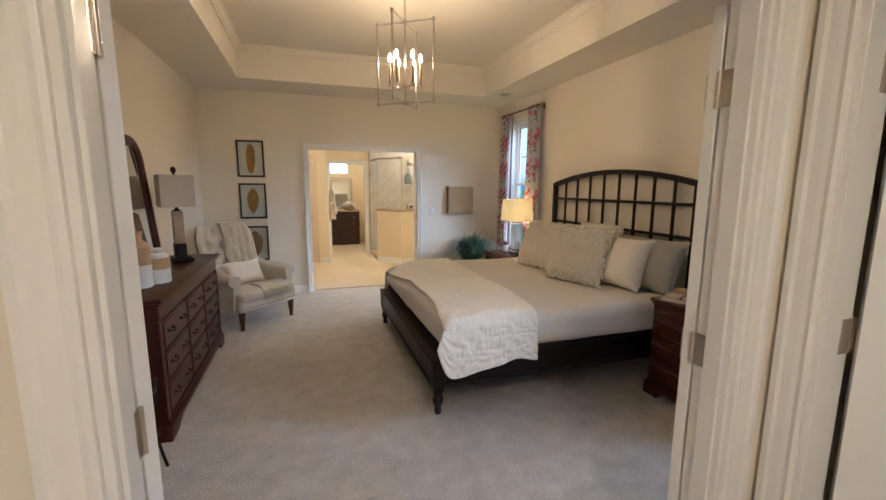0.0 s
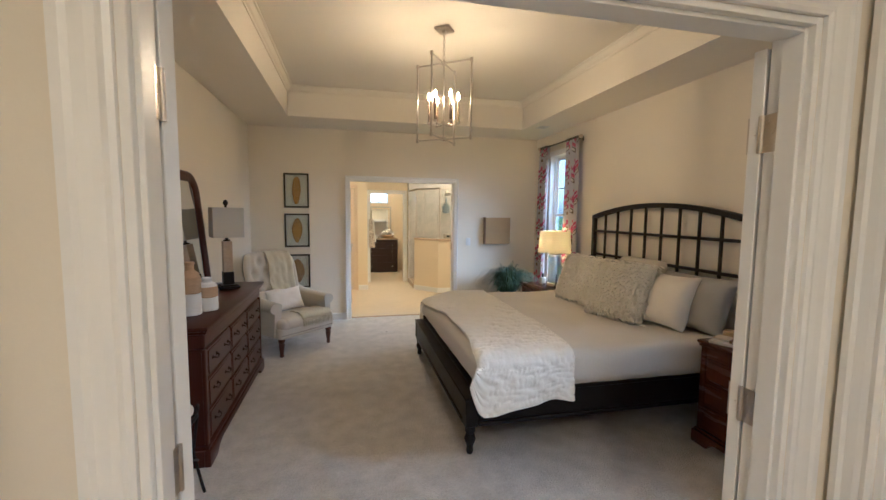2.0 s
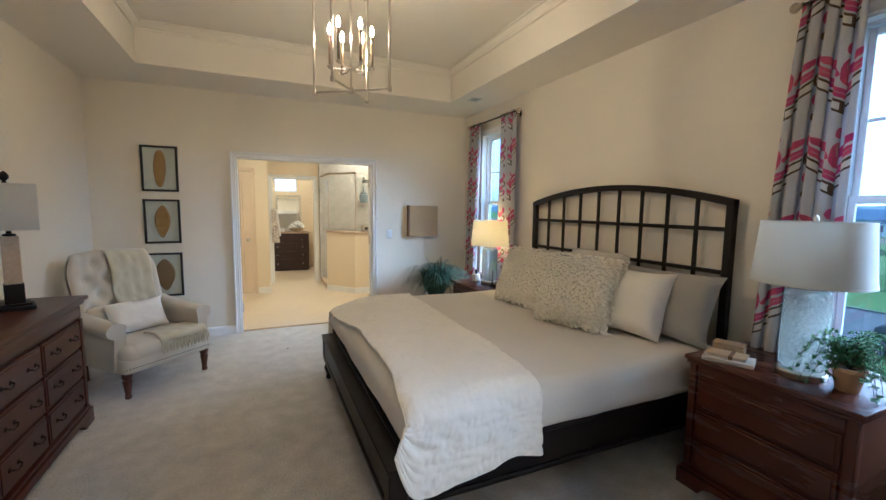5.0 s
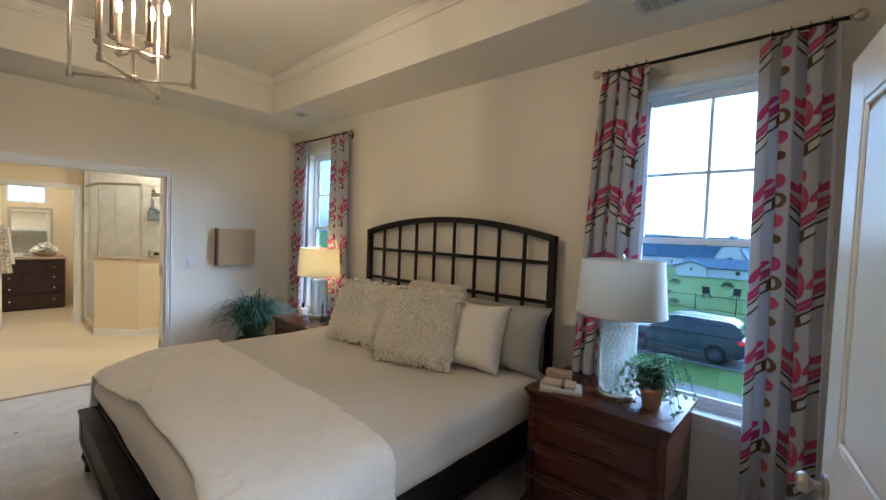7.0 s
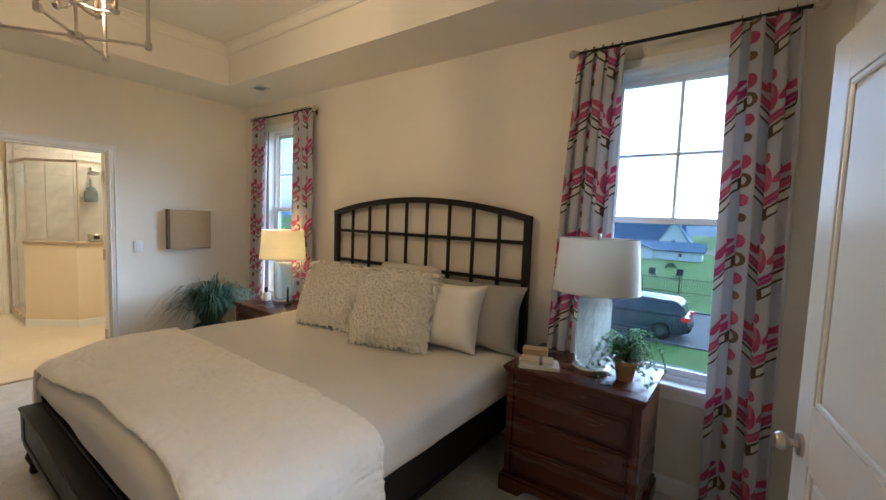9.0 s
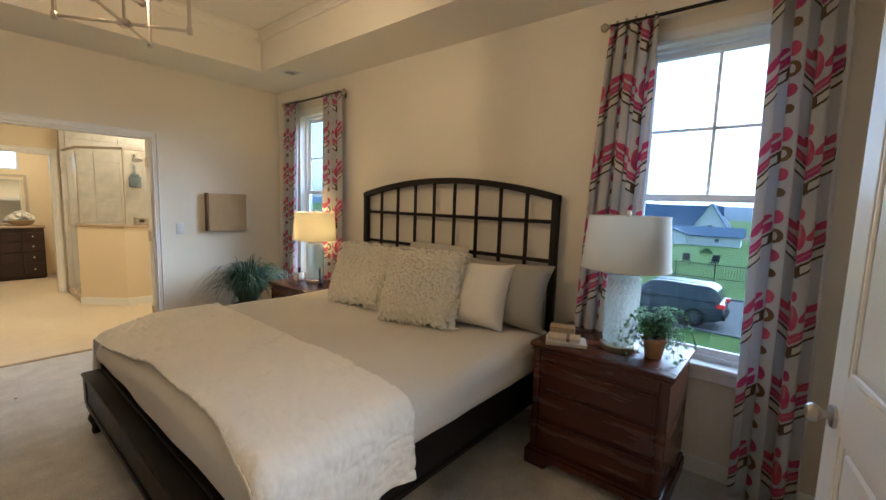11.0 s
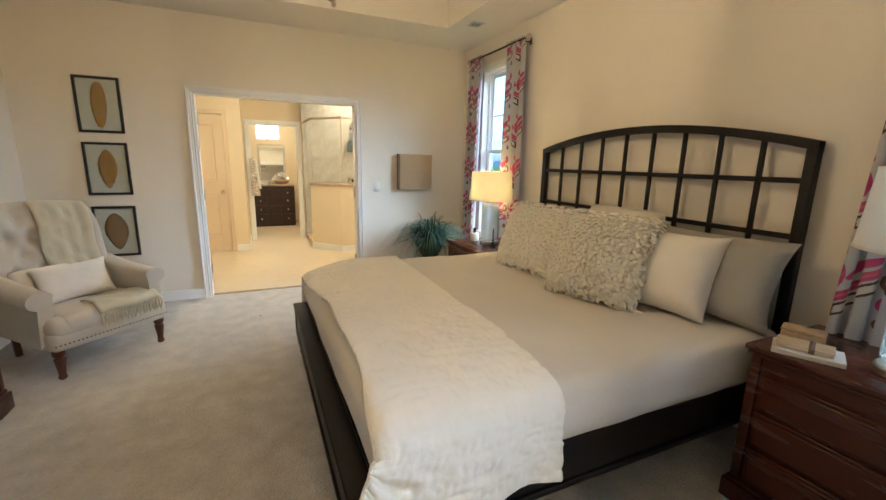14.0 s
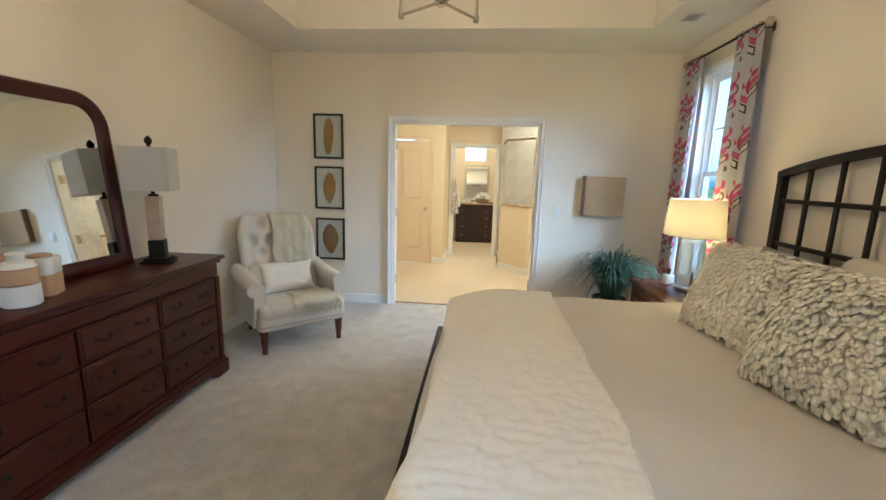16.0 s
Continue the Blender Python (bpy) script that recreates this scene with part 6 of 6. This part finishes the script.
# bath ceiling lights
for k, (x, y) in enumerate(((1.3, 7.4), (3.0, 7.3), (3.1, 8.9), (1.65, 10.6))):
    rl = thing("recessed_light", (x, y, 2.74), 0, "round recessed ceiling light, lit", "ceiling light", "bath recessed lights")
    part("ring", lathe([(0.075, -0.001), (0.095, -0.001), (0.095, -0.006), (0.075, -0.010), (0.075, -0.001)], 24), PLATE, rl)
    part("lens", lathe([(0.074, -0.003), (0.001, -0.0035)], 24), bpy.data.materials.get("bath lens") or bulb_mat("bath lens", (1.0, 0.66, 0.32), BATHLIGHT), rl)
# Unseen lamp, added to warm the passage trim where the walk starts
for x, y in ((1.2, -0.6), ):
    rl = thing("recessed_light", (x, y, SOF), 0, "unseen round recessed passage light added as warm fill", "ceiling light")
    part("ring", lathe([(0.075, -0.001), (0.095, -0.001), (0.095, -0.006), (0.075, -0.010), (0.075, -0.001)], 24), PLATE, rl)
    part("lens", lathe([(0.074, -0.003), (0.001, -0.0035)], 24), bulb_mat("passage fill lens", (1.0, 0.64, 0.32), HALLFILL), rl)


# ---- outside ----
GZ = -3.4
setting("ground", box(-1500, 1500, -1500, 1500, GZ - 0.5, GZ, 0), GRASS, "green lawn reaching to the hills")
setting("pavement", box(16.0, 17.5, -150, 150, GZ, GZ + 0.03, 0), CONCRETE, "pale concrete footpath")
setting("field", box(90, 108, -150, 200, GZ, GZ + 0.03, 0), mat("bare brown field", (0.17, 0.12, 0.085), 0.95, var=0.25, scale=0.15, fine=3, bump=0.5, depth=0.05), "bare brown field behind the houses")
# Unseen slab, added so the lawn bounces no green into the passage
setting("bounce_slab", box(-14, 9, -30, -1.75, GZ, GZ + 0.02, 0), CONCRETE, "unseen concrete slab added to keep green bounce off the passage")
setting("kerb", box(20.4, 20.55, -150, 150, GZ, GZ + 0.07, 0.01), CONCRETE, "concrete kerb")
setting("road", box(20.55, 28.4, -150, 150, GZ, GZ + 0.02, 0), ASPHALT, "grey asphalt street")
setting("kerb", box(28.4, 28.55, -150, 150, GZ, GZ + 0.10, 0.01), CONCRETE, "concrete kerb")


def suv(loc, rz):
    """Local: x ahead, y to the car's left."""
    c = thing("parked_car", loc, rz, "black SUV parked along the street", "car")
    L, W = 4.9, 1.95
    side = [(-2.42, 0.45), (-2.45, 0.75), (-2.38, 1.05), (-2.28, 1.12), (1.0, 1.10), (2.15, 0.98), (2.38, 0.80), (2.42, 0.45), (2.25, 0.30), (1.95, 0.28), (-1.95, 0.28), (-2.25, 0.32)]
    part("body", prism(side, -W / 2, W / 2, "y", 0.05), CARPAINT, c)
    cab = [(-2.34, 1.10), (-2.12, 1.62), (-1.9, 1.72), (-0.2, 1.76), (0.35, 1.70), (1.12, 1.12)]
    bm = bmesh.new()
    a = [bm.verts.new((x, -W / 2 + 0.04 + 0.17 * (z - 1.1) / 0.66, z)) for x, z in cab]
    b = [bm.verts.new((x, W / 2 - 0.04 - 0.17 * (z - 1.1) / 0.66, z)) for x, z in cab]
    bm.faces.new(a)
    bm.faces.new(b[::-1])
    for i in range(len(cab)):
        j = (i + 1) % len(cab)
        bm.faces.new((a[i], b[i], b[j], a[j]))
    bmesh.ops.bevel(bm, geom=bm.edges[:], offset=0.04, segments=2, affect="EDGES")
    part("cabin", bm, CARPAINT, c)
    for s in (-1, 1):
        for x0, x1, t0, t1 in ((-2.02, -1.28, -1.92, -1.28), (-1.2, -0.25, -1.2, -0.22), (-0.15, 0.88, -0.12, 0.36)):
            bm = bmesh.new()
            q = []
            for x, z in ((x0, 1.15), (x1, 1.15), (t1, 1.62), (t0, 1.62)):
                q.append(bm.verts.new((x, s * (W / 2 - 0.033 - 0.17 * (z - 1.1) / 0.66), z)))
            bm.faces.new(q)
            thicken(part("side_window", bm, CARGLASS, c, smooth=False), 0.012)
        part("roof_rail", tube([(-1.8, s * 0.66, 1.76), (-1.5, s * 0.66, 1.80), (0.0, s * 0.66, 1.82), (0.25, s * 0.66, 1.76)], 0.018, 6), ALLOY, c)
        part("tail_light", box(-2.50, -2.18, min(s * 0.72, s * 0.985), max(s * 0.72, s * 0.985), 0.90, 1.08, 0.03, 2), TAIL, c, "red tail lamp")
        part("sill_trim", box(-1.5, 1.4, s * 0.965 - 0.015, s * 0.965 + 0.02, 0.36, 0.42, 0.01), ALLOY, c)
        part("door_mirror", moved(cbox(0, 0, 0, 0.12, 0.2, 0.14, 0.04, 2), pose(0.78, s * 1.05, 1.14)), CARPAINT, c)
        for x in (-1.45, 1.48):
            w = part("wheel", moved(lathe([(0.30, -0.11), (0.36, -0.11), (0.385, -0.06), (0.385, 0.06), (0.36, 0.11), (0.30, 0.11), (0.28, 0.09)], 30), pose(x, s * 0.90, 0.385, 90)), RUBBER, c, "black tyre")
            part("rim", moved(lathe([(0.29, 0.085), (0.27, 0.06), (0.10, 0.05), (0.06, 0.085), (0.001, 0.09)], 24), pose(x, s * 0.90, 0.385, -90 * s)), DARK, w)
            for k in range(10):
                part("spoke", moved(box(0.04, 0.285, -0.026, 0.026, 0.094, 0.112, 0.008), pose(x, s * 0.90, 0.385, -90 * s) @ pose(0, 0, 0, 0, 0, 36 * k)), ALLOY, w)
    part("rear_window", moved(box(-0.02, 0.0, -0.68, 0.68, 0.0, 0.42, 0.004), pose(-2.33, 0, 1.15, 0, 24)), CARGLASS, c)
    part("bumper", box(-2.52, -2.40, -0.9, 0.9, 0.40, 0.62, 0.03, 2), RUBBER, c)


suv((21.95, 5.7, GZ + 0.02), 90)


def house(loc, rz, w, d, h, roof, label, wins):
    """A gabled house: ridge along local x, gable ends at +-w/2; front faces -y."""
    g = thing("house", loc, rz, label, "house", "houses across the street")
    part("wall", join(box(-w / 2, w / 2, -d / 2, d / 2, 0, h, 0), prism([(-d / 2, h), (d / 2, h), (0, h + roof)], -w / 2, w / 2, "x")), SIDING, g, smooth=False)
    k = math.hypot(d / 2, roof)
    a = math.degrees(math.atan2(roof, d / 2))
    for s in (-1, 1):
        part("roof", moved(box(-w / 2 - 0.4, w / 2 + 0.4, 0, k + 0.5, 0, 0.15, 0), pose(0, 0, h + roof, 0, 0, 0 if s > 0 else 180) @ pose(0, 0, 0, -a)), ROOF, g, smooth=False)
    for x, z, ww, hh in wins:
        f = part("window", box(x - ww / 2, x + ww / 2, -d / 2 - 0.06, -d / 2 - 0.01, z, z + hh, 0.01), TRIM, g, smooth=False)
        part("pane", box(x - ww / 2 + 0.1, x + ww / 2 - 0.1, -d / 2 - 0.075, -d / 2 - 0.061, z + 0.1, z + hh - 0.1, 0), CARGLASS, f)
    gh, gw = (1.2, 0.5) if h + roof > 4 else (0.55, 0.3)
    for s in (-1, 1):
        q = part("window", box(s * w / 2 + (0.01 if s > 0 else -0.06), s * w / 2 + (0.06 if s > 0 else -0.01), -gw, gw, h * 0.55, h * 0.55 + gh, 0.01), TRIM, g, smooth=False)
        part("pane", box(s * w / 2 + (0.061 if s > 0 else -0.075), s * w / 2 + (0.075 if s > 0 else -0.061), -gw + 0.1, gw - 0.1, h * 0.55 + 0.1, h * 0.55 + gh - 0.1, 0), CARGLASS, q)


w4 = [(-5, 0.9, 1.2, 1.5), (-2, 0.9, 1.2, 1.5), (2.5, 0.9, 1.2, 1.5), (5, 0.9, 1.2, 1.5)]
w2 = [(-2.6, 0.8, 0.9, 1.1), (2.4, 0.8, 0.9, 1.1)]
w1 = [(-2.6, 0.45, 0.7, 0.7), (1.8, 0.45, 0.7, 0.7)]
house((72, 11.0, GZ), -88, 9, 5, 1.45, 1.0, "low white-sided outbuilding with slate-blue roof", w1)
house((71.2, 14.6, GZ), 2, 5, 3.7, 1.45, 0.65, "low white gabled garage with slate-blue roof", [])
house((98, 20.5, GZ), -88, 17, 7, 2.0, 3.8, "white house with a long steep blue roof", w1)
house((97.5, 13.2, GZ), 2, 10, 5.0, 2.1, 4.1, "white front-gabled house with blue roof", [])
house((120, 34, GZ), -88, 15, 9, 2.8, 2.0, "white-sided gabled house with blue roof", w2)
house((122, 46, GZ), -95, 16, 11, 3.4, 2.0, "two-storey white house with blue-grey roof", w4)
house((120, -2, GZ), -85, 15, 10, 3.2, 2.0, "white-sided house with slate roof", w4)
house((88, 58, GZ), -85, 15, 10, 3.2, 2.0, "white-sided house with slate roof", w4)
house((95, 90, GZ), -70, 16, 10, 3.2, 2.0, "white-sided house with slate roof", w4)
fence = thing("fence", (35, 0, GZ), 0, "black iron picket fence across the lawn", "fence")
for i in range(17):
    part("post", cbox(0, -14 + 2.4 * i, 0.65, 0.07, 0.07, 1.3, 0.01), IRON, fence)
for z in (0.2, 1.15):
    part("rail", box(-0.015, 0.015, -14, 24.4, z, z + 0.04, 0), IRON, fence)
pk = bmesh.new()
pk = join(*[cbox(0, -14 + 0.16 * i, 0.62, 0.018, 0.018, 1.1, 0) for i in range(240)])
o = part("pickets", pk, IRON, fence, smooth=False)
o["kind"] = "stuff"
for x, y, r in ((44, 8.4, 20), (44.5, 6.4, -15)):
    ch_ = thing("lawn_chair", (x, y, GZ), r, "dark lounge chair on the lawn", "chair", "lawn chairs")
    part("seat", box(-0.35, 0.35, -0.3, 0.3, 0.34, 0.40, 0.02), IRON, ch_)
    part("backrest", moved(box(-0.03, 0.03, -0.3, 0.3, 0, 0.62, 0.02), pose(0.32, 0, 0.38, 0, 18)), IRON, ch_)
    for sx in (-0.3, 0.3):
        for sy in (-0.26, 0.26):
            part("leg", cbox(sx, sy, 0.17, 0.05, 0.05, 0.34, 0.005), IRON, ch_)


def shrub(loc, r, seed):
    rg = random.Random(seed)
    bm = bmesh.new()
    for k in range(260):
        a, e = rg.uniform(0, 6.28), rg.uniform(0.05, 1.5)
        q = rg.uniform(0.6, 1.05) * r
        c = Vector((q * math.cos(a) * math.cos(e), q * math.sin(a) * math.cos(e), 0.15 * r + q * math.sin(e) * 0.9))
        n = Vector((rg.uniform(-1, 1), rg.uniform(-1, 1), rg.uniform(-0.3, 1))).normalized()
        u = n.orthogonal().normalized() * r * rg.uniform(0.08, 0.16)
        w = n.cross(u)
        bm.faces.new([bm.verts.new(c + u), bm.verts.new(c + w * 0.7), bm.verts.new(c - u), bm.verts.new(c - w * 0.7)])
    g = thing("shrub", loc, 0, "green leafy shrub on the lawn", "shrub", "shrubs")
    part("stem", lathe([(0.05, 0), (0.03, r * 0.8)], 6), LEGWOOD, g)
    part("leaves", bm, LEAFY, g, smooth=False)["kind"] = "stuff"


for k, (x, y, r) in enumerate(((31.5, 8.0, 0.7), (36, 9.5, 0.8), (45, 11, 1.0), (46, 7, 1.1), (50, 14, 1.4), (52, 19, 1.5), (47, 24, 1.6))):
    shrub((x * 1.2, y * 1.2, GZ), r * 0.6, k)


def hill(x, y0, y1, h, seed):
    return grid(60, 6, lambda u, v: (x + 120 * v, y0 + (y1 - y0) * u, GZ - 2 + (h * (0.75 + 0.5 * noise.noise(Vector((u * 5, seed, 0))) + 0.10 * noise.noise(Vector((u * 40, seed, 3))))) * math.sin(v * 1.6)))


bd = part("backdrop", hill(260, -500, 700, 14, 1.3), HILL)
tagged(bd, "far wooded ridge with blue haze in its colour", "", "", "structure")

lint = part("lint", moved(lathe([(0.002, 0), (0.010, 0.002), (0.008, 0.006), (0.001, 0.007)], 7), pose(1.303, 5.601, 0.001) @ Matrix.Diagonal((1, 0.6, 1, 1))), BLACKWOOD)
tagged(lint, "tiny dark scrap lying on the carpet", "lint")
